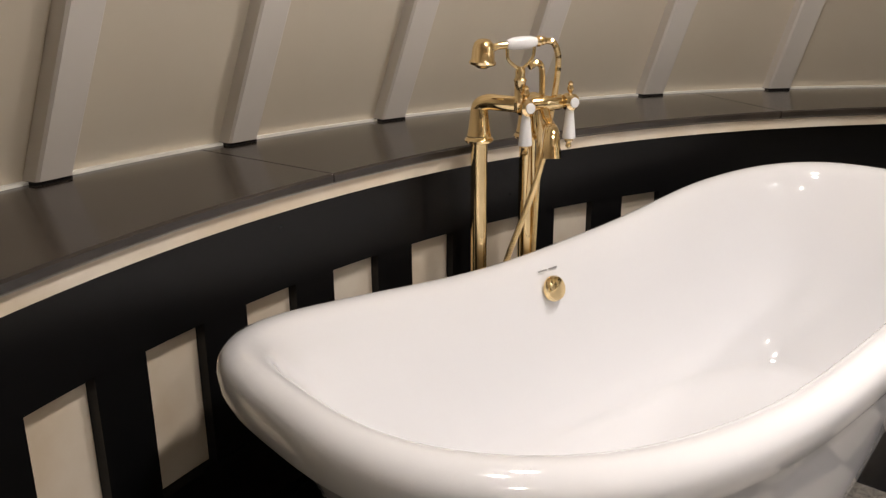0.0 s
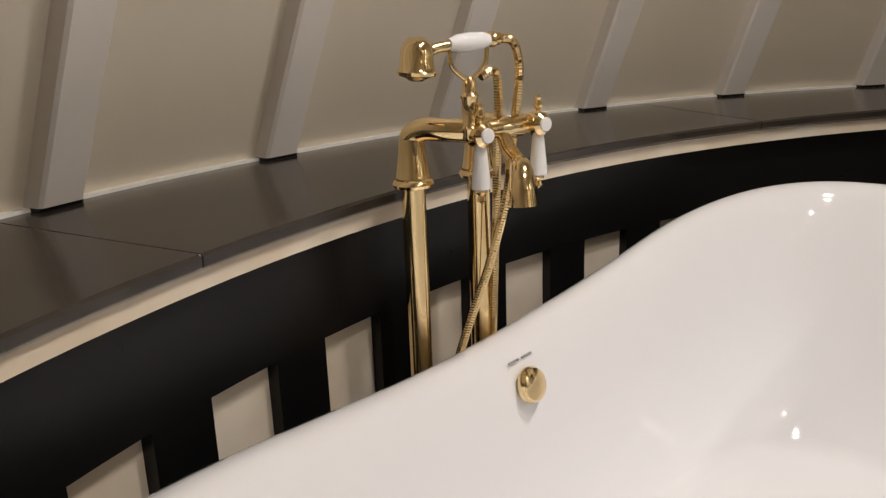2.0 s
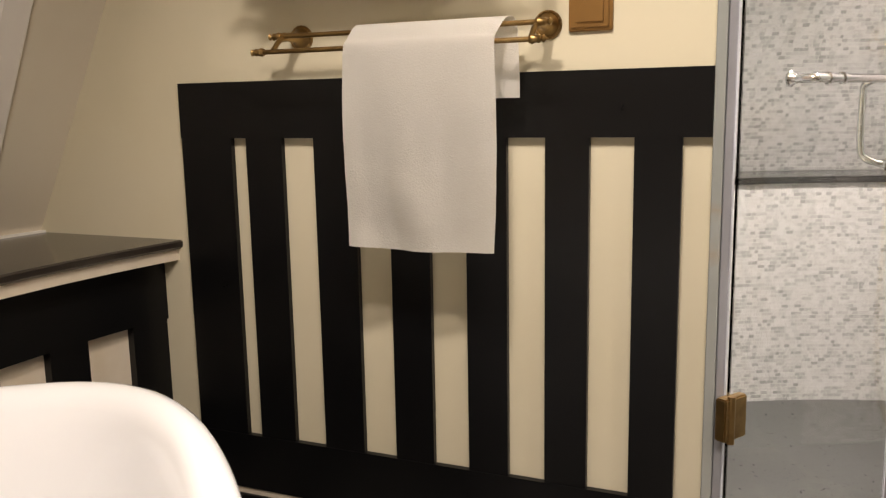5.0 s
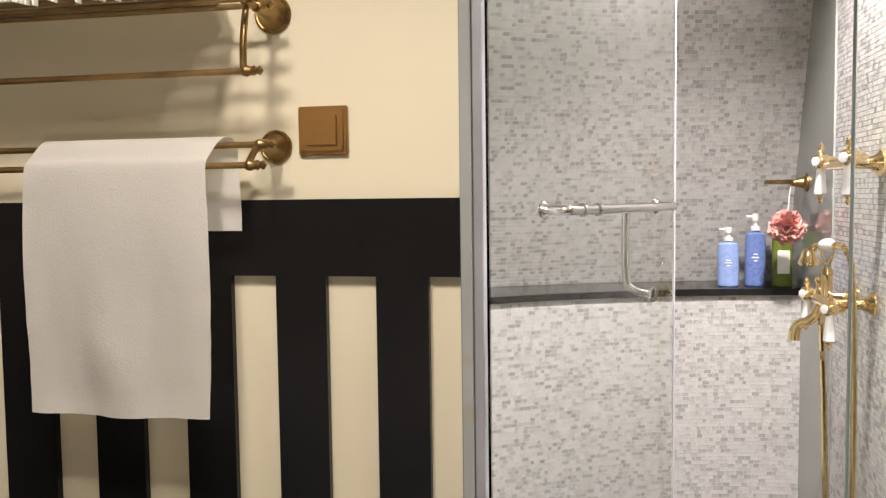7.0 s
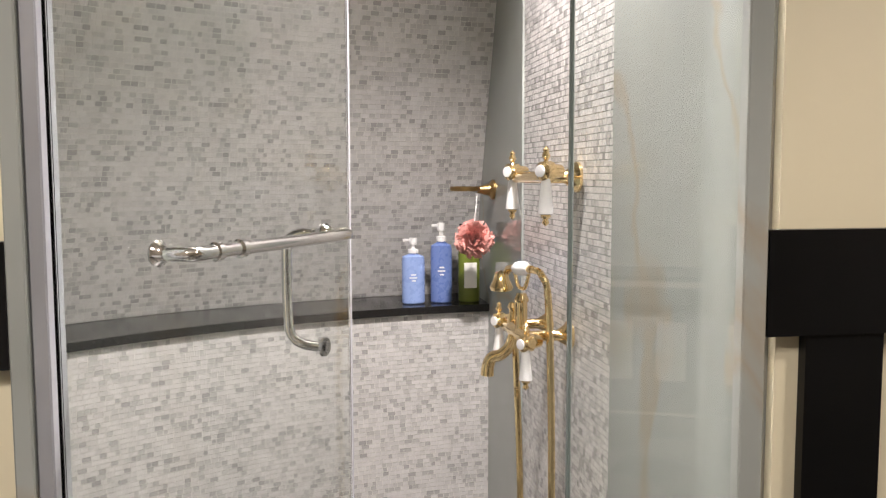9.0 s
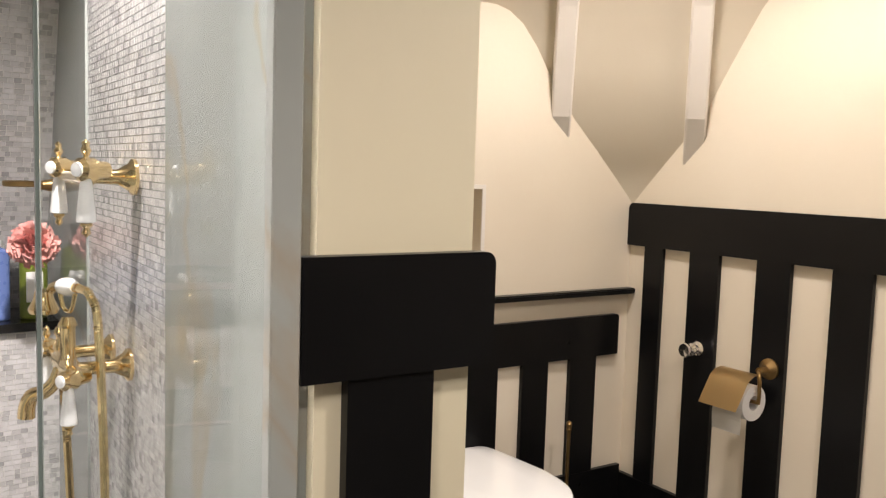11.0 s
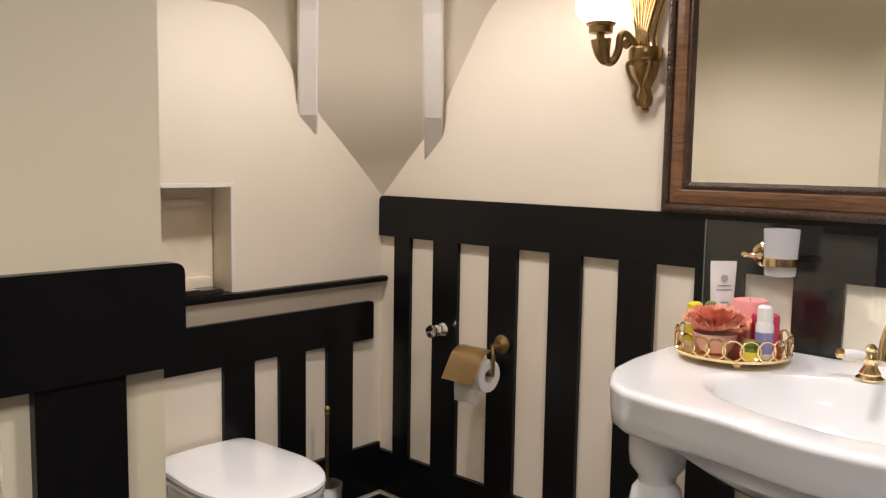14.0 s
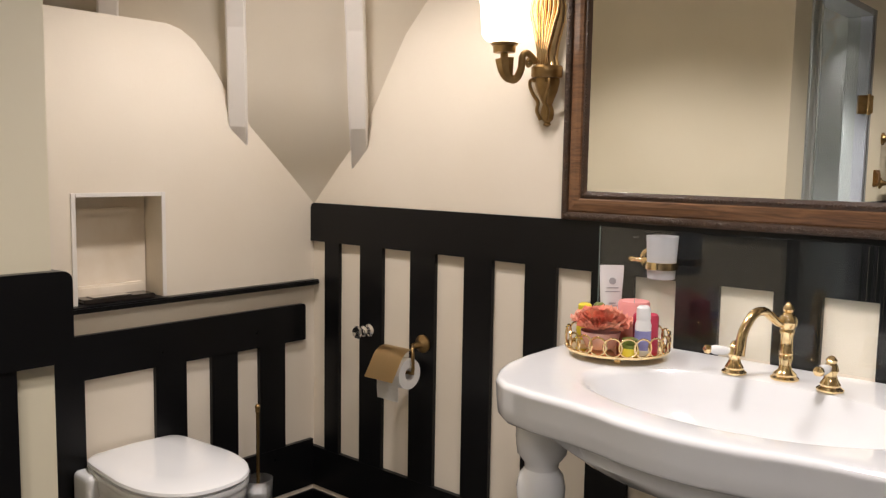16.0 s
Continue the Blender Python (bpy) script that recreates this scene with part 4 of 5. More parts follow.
def basin_tap():
    z = 0.8725
    t = thing("basin_tap", "polished gold gooseneck basin tap with column body", "tap", "gold basin taps")
    x, y = 1.595, -1.455
    part("column", lathe([(0.030, 0), (0.031, 0.004), (0.024, 0.009), (0.025, 0.013), (0.015, 0.022), (0.012, 0.035), (0.0155, 0.050), (0.013, 0.056), (0.016, 0.060), (0.013, 0.066), (0.0135, 0.10), (0.017, 0.108), (0.014, 0.114), (0.020, 0.124), (0.021, 0.134), (0.014, 0.146), (0.009, 0.151), (0.013, 0.158), (0.008, 0.168), (0.005, 0.172), (0.0, 0.175)], 28, None, (x, y, z)), GOLD, t, "", True)
    part("spout", tube([(x, y, z + 0.13), (x + 0.01, y + 0.022, z + 0.128), (x + 0.018, y + 0.045, z + 0.142), (x + 0.028, y + 0.07, z + 0.158), (x + 0.04, y + 0.098, z + 0.153), (x + 0.05, y + 0.122, z + 0.12), (x + 0.053, y + 0.128, z + 0.088), (x + 0.054, y + 0.130, z + 0.066)], 0.0085, taper=1.35), GOLD, t, "", True)
    for px, py, side in ((1.700, -1.430, 1), (1.490, -1.425, -1)):
        v = thing("basin_valve", "polished gold basin valve with a white porcelain lever", "tap", "gold basin taps")
        part("base", lathe([(0.027, 0), (0.028, 0.004), (0.020, 0.010), (0.021, 0.014), (0.014, 0.026), (0.012, 0.036), (0.016, 0.044), (0.013, 0.055), (0.010, 0.060), (0.012, 0.066), (0.006, 0.074), (0.0, 0.076)], 24, None, (px, py, z)), GOLD, v, "", True)
        d = Vector((0.8, 0.55, 0.05)) if side > 0 else Vector((0.1, 0.95, 0.02))
        b = Vector((px, py, z + 0.05))
        part("lever", lathe([(0.006, 0.010), (0.010, 0.022), (0.0115, 0.045), (0.008, 0.055)], 18, None, b, toward(d)), CERAMIC, v, "white porcelain lever", True)
        part("tip", lathe([(0.008, 0.054), (0.011, 0.060), (0.010, 0.067), (0.0, 0.072)], 16, None, b, toward(d)), GOLD, v, "", True)


basin_tap()

sp = thing("splashback", "clear glass splashback sheet over the black boards", "splashback")
g = part("sheet", box(1.06, 2.142, -1.5745, -1.5695, 0.880, 1.176, 0.001), GLASS, sp)
g.visible_shadow = False
part("polished_edge", box(2.1422, 2.1452, -1.5747, -1.5693, 0.880, 1.176, 0.0005), GLASS_EDGE, sp, "dark green polished glass edge")


def mirror():
    t = thing("wall_mirror", "large wall mirror in a carved walnut frame", "mirror")
    x0, x1, z0, z1 = 0.912, 2.270, 1.1885, 2.13
    part("mirror_glass", box(x0 + 0.07, x1 - 0.07, -1.574, -1.570, z0 + 0.07, z1 - 0.07), MIRROR, t, "silvered mirror glass")
    # strips: distance from the outer edge, height above the wall, material
    y = -1.5935
    profiles = (("outer_moulding", DARKWOOD, [(0.0, 0.0), (0.0, 0.026), (0.004, 0.031), (0.011, 0.033), (0.019, 0.031), (0.022, 0.026), (0.022, 0.0)]),
                ("frame_face", WALNUT, [(0.0215, 0.0), (0.0215, 0.024), (0.026, 0.0265), (0.045, 0.030), (0.057, 0.029), (0.061, 0.025), (0.061, 0.0)]),
                ("inner_moulding", DARKWOOD, [(0.0605, 0.0), (0.0605, 0.0255), (0.066, 0.0275), (0.072, 0.0270), (0.080, 0.024), (0.084, 0.0215), (0.084, 0.0)]))
    for name, mat, prof in profiles:
        loops = []
        for sx, sz in ((0, 0), (1, 0), (1, 1), (0, 1), (0, 0)):
            loops.append([Vector((x1 - d if sx == 0 else x0 + d, y + h, z0 + d if sz == 0 else z1 - d)) for d, h in prof])
        part(name, rings(loops, caps=False), mat, t)
    # carved leaves and beads
    bm, bd = bmesh.new(), bmesh.new()

    def leaf(p, along):
        m = Matrix.Translation(p) @ toward((0, 1, 0)).to_4x4() @ Matrix.Rotation(along, 4, "Z") @ Matrix.Diagonal((0.0042, 0.0085, 0.003, 1))
        bmesh.ops.create_icosphere(bm, subdivisions=1, radius=1, matrix=m)
    step = 0.0125
    for k in range(int((x1 - x0) / step)):
        x = x0 + 0.006 + k * step
        leaf((x, y + 0.032, z0 + 0.011), 0.7 if k % 2 else -0.7)
    for k in range(int((z1 - z0) / step)):
        z = z0 + 0.006 + k * step
        leaf((x1 - 0.011, y + 0.032, z), 0.9 if k % 2 else 2.2)
    tagged(part("leaf_row", bm, DARKWOOD, t, "row of carved leaves", True), kind="stuff")
    step = 0.0088
    for k in range(int((x1 - x0 - 0.14) / step)):
        bmesh.ops.create_icosphere(bd, subdivisions=1, radius=0.0034, matrix=Matrix.Translation((x0 + 0.07 + k * step, y + 0.0275, z0 + 0.069)))
    for k in range(int((z1 - z0 - 0.14) / step)):
        bmesh.ops.create_icosphere(bd, subdivisions=1, radius=0.0034, matrix=Matrix.Translation((x1 - 0.069, y + 0.0275, z0 + 0.07 + k * step)))
    tagged(part("bead_row", bd, DARKWOOD, t, "row of carved beads", True), kind="stuff")


mirror()


def sconce():
    t = thing("wall_sconce", "ornate gilt brass wall sconce with a lit opal glass shade", "wall lamp")
    x, y = 2.342, -1.594

    def slab(rows, mat, name, label=""):
        loops = []
        for z, w, d in rows:
            loops.append([Vector((x + w * math.cos(g), y + max(0.0, d * math.sin(g)), z)) for g in [math.pi * k / 14 for k in range(15)]])
        bm = rings(loops)
        return part(name, bm, mat, t, label, True)
    slab([(1.448, 0.003, 0.006), (1.454, 0.012, 0.016), (1.460, 0.008, 0.012), (1.468, 0.017, 0.022), (1.483, 0.021, 0.026), (1.500, 0.018, 0.022), (1.510, 0.013, 0.020), (1.525, 0.020, 0.028), (1.545, 0.030, 0.040), (1.570, 0.037, 0.048), (1.584, 0.036, 0.048)], BRONZE, "lower_drop", "carved brass drop")
    slab([(1.584, 0.044, 0.056), (1.590, 0.046, 0.060), (1.612, 0.046, 0.060), (1.618, 0.042, 0.055)], BRONZE, "collar")
    slab([(1.618, 0.034, 0.030), (1.640, 0.028, 0.026), (1.680, 0.034, 0.024), (1.740, 0.050, 0.024), (1.780, 0.052, 0.022), (1.820, 0.042, 0.020), (1.850, 0.020, 0.016), (1.870, 0.004, 0.010)], GOLD, "back_plate", "gilt leaf back plate")
    bm = bmesh.new()
    for k in range(7):
        s = (k - 3) / 3
        tube([(x + 0.020 * s, y + 0.034, 1.620), (x + 0.016 * s, y + 0.034, 1.655), (x + 0.032 * s, y + 0.032, 1.720), (x + 0.046 * s, y + 0.028, 1.780), (x + 0.030 * s, y + 0.024, 1.835)], 0.0042, 8, bm, 5)
    part("reeds", bm, GOLD, t, "gilt reeds", True)
    for s in (-1, 1):
        bm = tube([(x + 0.010 * s, y + 0.035, 1.570), (x + 0.028 * s, y + 0.044, 1.578), (x + 0.033 * s, y + 0.046, 1.565), (x + 0.024 * s, y + 0.044, 1.540), (x + 0.012 * s, y + 0.034, 1.515), (x + 0.019 * s, y + 0.028, 1.492), (x + 0.010 * s, y + 0.022, 1.466)], 0.0052, 8)
        part("scroll", bm, BRONZE, t, "", True)
    ax, ay = SCONCE[0], SCONCE[1]
    def out(f, z):
        """A point between the plate (0) and the cup (1)."""
        return (x + 0.012 + (ax - x - 0.012) * f, y + 0.045 + (ay - y - 0.045) * f, z)
    part("arm", tube([out(0.02, 1.622), out(0.15, 1.641), out(0.33, 1.651), out(0.44, 1.640), out(0.47, 1.610), out(0.58, 1.585), out(0.72, 1.576), out(0.86, 1.584)], 0.0088, 12, taper=1.35), BRONZE, t, "", True)
    part("leaf", tube([out(0.20, 1.636), out(0.30, 1.628), out(0.27, 1.616), out(0.17, 1.622), out(0.21, 1.632)], 0.0055, 8), BRONZE, t, "curled brass leaf", True)
    part("horn", tube([out(0.74, 1.577), out(0.86, 1.584), out(0.95, 1.603), out(0.99, 1.634)], 0.0115, 8, taper=2.45), BRONZE, t, "flared brass horn under the cup", True)
    part("cup", lathe([(0.011, 1.632), (0.011, 1.648), (0.031, 1.650), (0.032, 1.668), (0.037, 1.670), (0.039, 1.676), (0.0, 1.6765)], 28, None, (ax, ay, 0)), BRONZE, t, "", True)
    sh = part("shade", lathe([(0.036, 1.6770), (0.054, 1.684), (0.064, 1.700), (0.067, 1.74), (0.070, 1.78), (0.078, 1.82), (0.076, 1.82), (0.068, 1.78), (0.065, 1.74), (0.061, 1.702), (0.051, 1.688), (0.034, 1.681)], 32, None, (ax, ay, 0)), SHADE, t, "lit opal glass shade", True)
    sh.visible_shadow = False


sconce()


def tumbler():
    t = thing("tumbler_holder", "frosted glass tumbler in a gilt wall holder", "tumbler")
    x, y, z = 1.935, -1.500, 1.06
    part("rosette", lathe([(0.030, 0), (0.030, 0.005), (0.022, 0.010), (0.012, 0.022), (0.008, 0.045)], 24, None, (1.988, -1.5695, 1.100), toward((-0.1, 1, 0))), GOLD, t, "", True)
    part("finial", lathe([(0.006, 0), (0.008, 0.008), (0.005, 0.02), (0.009, 0.030), (0.004, 0.036), (0, 0.038)], 14, None, (1.992, -1.530, 1.100), toward((0.9, 0.45, 0.05))), GOLD, t, "", True)
    part("ring", lathe([(0.0395, 1.085), (0.042, 1.085), (0.042, 1.103), (0.0395, 1.103)], 28, None, (x - 0.01, y, 0)), GOLD, t, "", True)
    part("glass", lathe([(0.030, z), (0.034, z + 0.002), (0.0395, z + 0.108), (0.037, z + 0.108), (0.032, z + 0.008), (0.0, z + 0.007)], 28, None, (x - 0.01, y, 0)), FROSTW, t, "frosted white glass", True)


FROSTW = material("frosted_white_glass", (0.74, 0.75, 0.77), 0.5, vary=0.01, scale=10)
FROSTW.node_tree.nodes["Principled BSDF"].inputs["Transmission Weight"].default_value = 0.45
tumbler()

# ---- tray with toiletries ----
TX, TY, TZ = 1.985, -1.400, 0.8725
TS = 1.17


def on_tray(x, y, z=0.0148, tilt=0.0, turn=0.0):
    return pose(TX + TS * x, TY + TS * y, TZ + TS * z, 0, tilt, turn) @ Matrix.Scale(TS, 4)


tray = thing("vanity_tray", "round gilt tray with a railing of interlocked rings", "tray", m=on_tray(0, 0, 0))
part("plate", lathe([(0.0, 0.012), (0.104, 0.012), (0.108, 0.014), (0.110, 0.019), (0.107, 0.020), (0.104, 0.016), (0.0, 0.0145)], 48), GOLD, tray, "", True)
for k in range(4):
    part("ball_foot", lathe([(0.0, 0), (0.006, 0.002), (0.008, 0.007), (0.006, 0.012), (0, 0.013)], 14, None, (0.088 * math.cos(radians(90 * k + 30)), 0.088 * math.sin(radians(90 * k + 30)), 0)), GOLD, tray, "", True)
for k in range(22):
    g = 2 * math.pi * k / 22
    c = Vector((0.107 * math.cos(g), 0.107 * math.sin(g), 0.037))
    tx = Vector((-math.sin(g), math.cos(g), 0))
    loop = [c + 0.0185 * (math.cos(2 * math.pi * i / 18) * tx + math.sin(2 * math.pi * i / 18) * Vector((0, 0, 1))) for i in range(19)]
    bm = bmesh.new()
    n = 6
    lp = []
    for i, p in enumerate(loop):
        r = (p - c).normalized()
        nrm = Vector((math.cos(g), math.sin(g), 0))
        lp.append([p + 0.0022 * (math.cos(2 * math.pi * j / n) * r + math.sin(2 * math.pi * j / n) * nrm) for j in range(n)])
    part("ring", rings(lp, bm, caps=False), GOLD, tray, "", True)


def candle(label, x, y, r, h, mat):
    t = thing("candle", label, "candle", "things on the tray", on_tray(x, y))
    part("wax", lathe([(r, 0), (r, h - 0.005), (r * 0.93, h), (r * 0.6, h - 0.003), (0, h - 0.005)], 30), mat, t, "", True)
    part("wick", lathe([(0.001, h - 0.006), (0.001, h + 0.004)], 6), GREY, t)


candle("fat pale pink pillar candle on the tray", -0.012, -0.045, 0.034, 0.098, PINK)
candle("deep rose pillar candle on the tray", -0.055, -0.018, 0.026, 0.078, ROSE)


def cream_tube():
    t = thing("cream_tube", "white squeeze tube standing on its cap", "tube", "things on the tray", on_tray(0.052, -0.058, 0.0148, 0, 43))
    loops = []
    for z, w, d in ((0.03, 0.016, 0.016), (0.035, 0.0185, 0.0185), (0.06, 0.021, 0.0185), (0.10, 0.024, 0.013), (0.14, 0.026, 0.005), (0.156, 0.0265, 0.0018), (0.168, 0.0265, 0.0015)):
        loops.append([Vector((w * math.cos(g), d * math.sin(g), z)) for g in [2 * math.pi * k / 24 for k in range(24)]])
    part("body", rings(loops), PALE, t, "", True)
    part("cap", lathe([(0.016, 0), (0.017, 0.001), (0.0165, 0.03), (0.0, 0.03)], 24), PALE, t, "", True)
    for z, w in ((0.118, 0.013), (0.110, 0.016), (0.085, 0.008), (0.079, 0.012)):
        part("print_line", box(-w, w, 0.0125 - (z - 0.085) * 0.16 + 0.004, 0.0165 - (z - 0.085) * 0.16, z, z + 0.0022), GREY, t, "grey printed line")
    part("emblem", lathe([(0.0055, 0), (0.0075, 0), (0.0075, 0.0006), (0.0055, 0.0006)], 20, None, (0, 0.0098, 0.134), toward((0, 1, 0.15))), GREY, t, "grey round emblem")


cream_tube()


def small_bottle(name, label, x, y, r, h, mat, cap, band):
    t = thing(name, label, "bottle", "things on the tray", on_tray(x, y))
    part("body", lathe([(r * 0.9, 0), (r, 0.003), (r, h * 0.62), (r * 0.86, h * 0.70), (r * 0.84, h * 0.72)], 24), mat, t, "", True)
    part("cap", lathe([(r * 0.86, h * 0.72), (r * 0.9, h * 0.74), (r * 0.86, h * 0.96), (r * 0.6, h), (0, h)], 24), cap, t, "", True)
    part("label_band", lathe([(r * 1.01, h * 0.12), (r * 1.012, h * 0.13), (r * 1.012, h * 0.5), (r * 1.01, h * 0.51)], 24), band, t, "printed band")


small_bottle("roll_on", "white roll-on stick with a lilac floral print", -0.070, 0.022, 0.0165, 0.102, PALE, PALE, LILAC)
small_bottle("small_bottle", "small white bottle with a yellow label and olive cap", 0.078, 0.006, 0.017, 0.088, PALE, YELLOW, YELLOW)
small_bottle("small_bottle", "small olive green bottle with a dark cap", 0.052, -0.010, 0.014, 0.090, GREEN, GREEN, GREEN)
small_bottle("small_bottle", "low green jar among the ornaments", -0.062, 0.060, 0.018, 0.040, GREEN, GREEN, YELLOW)


def flower():
    t = thing("flower_bowl", "coral artificial peony in a pink glass bowl", "flower", "things on the tray", on_tray(0.020, 0.036))
    part("bowl", lathe([(0.020, 0), (0.030, 0.006), (0.040, 0.028), (0.042, 0.040), (0.040, 0.040), (0.028, 0.010), (0, 0.008)], 28), PINKGLASS, t, "pink glass bowl", True)
    rng = random.Random(9)
    bm = bmesh.new()
    for k in range(230):
        g = rng.random() * 6.28
        e = rng.random()
        d = Vector((math.cos(g) * (0.35 + e), math.sin(g) * (0.35 + e), 1.15 - 0.85 * e)).normalized()
        r = 0.038 + 0.030 * e
        side = Vector((-math.sin(g), math.cos(g), 0))
        c = Vector((0, 0, 0.036 + 0.012 * rng.random()))
        w = 0.008 + 0.008 * rng.random()
        row = []
        for i in range(6):
            f = i / 5 * 2 - 1
            curl = 0.006 * (1 - f * f)
            row.append((c + d * r * 0.45 + side * f * w * 0.5, c + d * r + side * f * w + Vector((0, 0, curl + 0.003 * math.sin(3 * i + k)))))
        vs = [(bm.verts.new(p), bm.verts.new(q)) for p, q in row]
        for p, q in zip(vs, vs[1:]):
            bm.faces.new((p[0], q[0], q[1], p[1]))
    tagged(part("petals", bm, CORAL, t, "ruffled coral petals"), kind="stuff")


PINKGLASS = material("pink_glass", (0.88, 0.56, 0.53), 0.2, vary=0.02, scale=10)
flower()


# ---- toilet corner ----
def toilet():
    t = thing("toilet", "white wall-hung toilet with its lid closed", "toilet")
    cy, x_w, length, half = -0.850, 3.346, 0.475, 0.178

    def outline(s, z, n=72):
        out = []
        for k in range(n):
            g = 2 * math.pi * k / n
            c, q = math.cos(g), math.sin(g)
            u = math.copysign(abs(c) ** (0.16 if c > 0 else 0.9), c)
            w = half * s * math.copysign(abs(q) ** (0.24 if c > 0 else 0.82), q)
            out.append(Vector((x_w - length / 2 + (length / 2) * (s if c < 0 else 1.0) * u, cy + w * (1 - 0.10 * max(0, u)), z)))
        return out
    part("lid", rings([outline(0.93, 0.436), outline(1.0, 0.438), outline(1.015, 0.444), outline(1.0, 0.452), outline(0.93, 0.457), outline(0.5, 0.459), outline(0.05, 0.460)]), CERAMIC, t, "closed white lid", True)
    part("seat", rings([outline(0.95, 0.414), outline(1.0, 0.416), outline(1.01, 0.424), outline(1.0, 0.432), outline(0.93, 0.4345)]), CERAMIC, t, "white seat ring", True)
    part("pan", rings([outline(0.55, 0.10), outline(0.62, 0.13), outline(0.80, 0.24), outline(0.93, 0.34), outline(0.97, 0.385), outline(0.985, 0.395), outline(0.975, 0.4125)]), CERAMIC, t, "white ceramic pan", True)
    part("back_block", soften(box(3.245, 3.349, cy - 0.165, cy + 0.192, 0.12, 0.426, 0.022, None, 4), 0.0005), CERAMIC, t, "", True)
    for s in (-0.07, 0.07):
        part("hinge", lathe([(0.012, -0.02), (0.012, 0.02)], 14, None, (3.32, cy + s, 0.446), toward((0, 1, 0))), CHROME, t, "chrome hinge", True)


toilet()


def brush():
    t = thing("toilet_brush", "brass toilet brush standing in a glass cup", "toilet brush", m=pose(3.25, -1.25, 0))
    part("stand", lathe([(0.058, 0.0), (0.058, 0.006), (0.045, 0.012), (0.010, 0.02), (0.008, 0.10), (0.045, 0.12), (0.046, 0.15)], 24), BRONZE, t, "", True)
    part("cup", lathe([(0.040, 0.122), (0.044, 0.13), (0.050, 0.262), (0.047, 0.262), (0.040, 0.135), (0, 0.132)], 28), FROST, t, "glass cup", True)
    part("handle", lathe([(0.006, 0.15), (0.006, 0.49), (0.009, 0.494), (0.007, 0.50), (0.0095, 0.512), (0.005, 0.52), (0, 0.522)], 16), BRONZE, t, "", True)
    part("bristles", lathe([(0.012, 0.145), (0.034, 0.16), (0.034, 0.22), (0.02, 0.235)], 20), PALE, t, "white bristles")


brush()


def paper_holder():
    t = thing("toilet_roll_holder", "aged brass toilet roll holder with a curved cover flap", "roll holder")
    x, z = 2.795, 0.748
    part("rosette", lathe([(0.030, 0), (0.030, 0.006), (0.024, 0.010), (0.012, 0.02), (0.009, 0.05)], 24, None, (x, -1.576, z), toward((0, 1, 0))), BRONZE, t, "", True)
    part("arm", tube([(x, -1.53, z), (x - 0.018, -1.505, z - 0.004), (x - 0.025, -1.50, z - 0.03), (x - 0.025, -1.50, z - 0.075), (x - 0.01, -1.50, z - 0.082), (x + 0.12, -1.50, z - 0.082)], 0.0055, 10), BRONZE, t, "", True)
    bm = bmesh.new()
    vs = []
    for i in range(13):
        g = radians(100 - 7 * i)
        y = -1.50 + 0.062 * math.cos(g) if i < 9 else -1.50 + 0.062 * math.cos(radians(44)) + 0.011 * (i - 8)
        zz = z - 0.072 + 0.066 * math.sin(g) if i < 9 else z - 0.072 + 0.066 * math.sin(radians(44)) - 0.018 * (i - 8)
        vs.append([bm.verts.new((x - 0.020 + 0.126 * k / 4, y, zz)) for k in range(5)])
    for a, b in zip(vs, vs[1:]):
        for k in range(4):
            bm.faces.new((a[k], a[k + 1], b[k + 1], b[k]))
    bmesh.ops.solidify(bm, geom=bm.faces[:], thickness=0.0022)
    part("cover_flap", bm, SATIN_BRASS, t, "curved brass flap", True)
    r = thing("toilet_roll", "white toilet paper roll with a loose end", "toilet roll")
    part("roll", rings([[Vector((xx, -1.50 + rr * math.cos(2 * math.pi * k / 36), z - 0.086 + rr * math.sin(2 * math.pi * k / 36))) for k in range(36)] for xx, rr in ((x - 0.012, 0.021), (x - 0.012, 0.050), (x + 0.088, 0.050), (x + 0.088, 0.021), (x - 0.012, 0.021))], caps=False), PAPER, r, "", True)
    bm = bmesh.new()
    vs = [[bm.verts.new((x - 0.010 + 0.096 * k / 4, -1.45 + 0.0015 * math.sin(i + k), z - 0.086 - 0.012 * i)) for k in range(5)] for i in range(8)]
    for a, b in zip(vs, vs[1:]):
        for k in range(4):
            bm.faces.new((a[k], a[k + 1], b[k + 1], b[k]))
    bmesh.ops.solidify(bm, geom=bm.faces[:], thickness=0.0006)
    part("loose_end", bm, PAPER, r, "hanging sheet")


paper_holder()
kn = thing("robe_knob", "chrome and cut glass robe knob on a black board", "knob", m=pose(3.048, -1.578, 0.757))
part("base", lathe([(0.022, 0), (0.022, 0.004), (0.012, 0.010), (0.008, 0.022)], 22, None, (0, 0, 0), toward((0, 1, 0))), CHROME, kn, "", True)
part("neck", lathe([(0.008, 0.020), (0.017, 0.026), (0.019, 0.032), (0.010, 0.038), (0.009, 0.046)], 22, None, (0, 0, 0), toward((0, 1, 0))), CHROME, kn, "", True)
part("crystal", lathe([(0.010, 0.045), (0.020, 0.052), (0.023, 0.060), (0.020, 0.066), (0, 0.067)], 10, None, (0, 0, 0), toward((0, 1, 0))), CHROME, kn, "cut glass face")

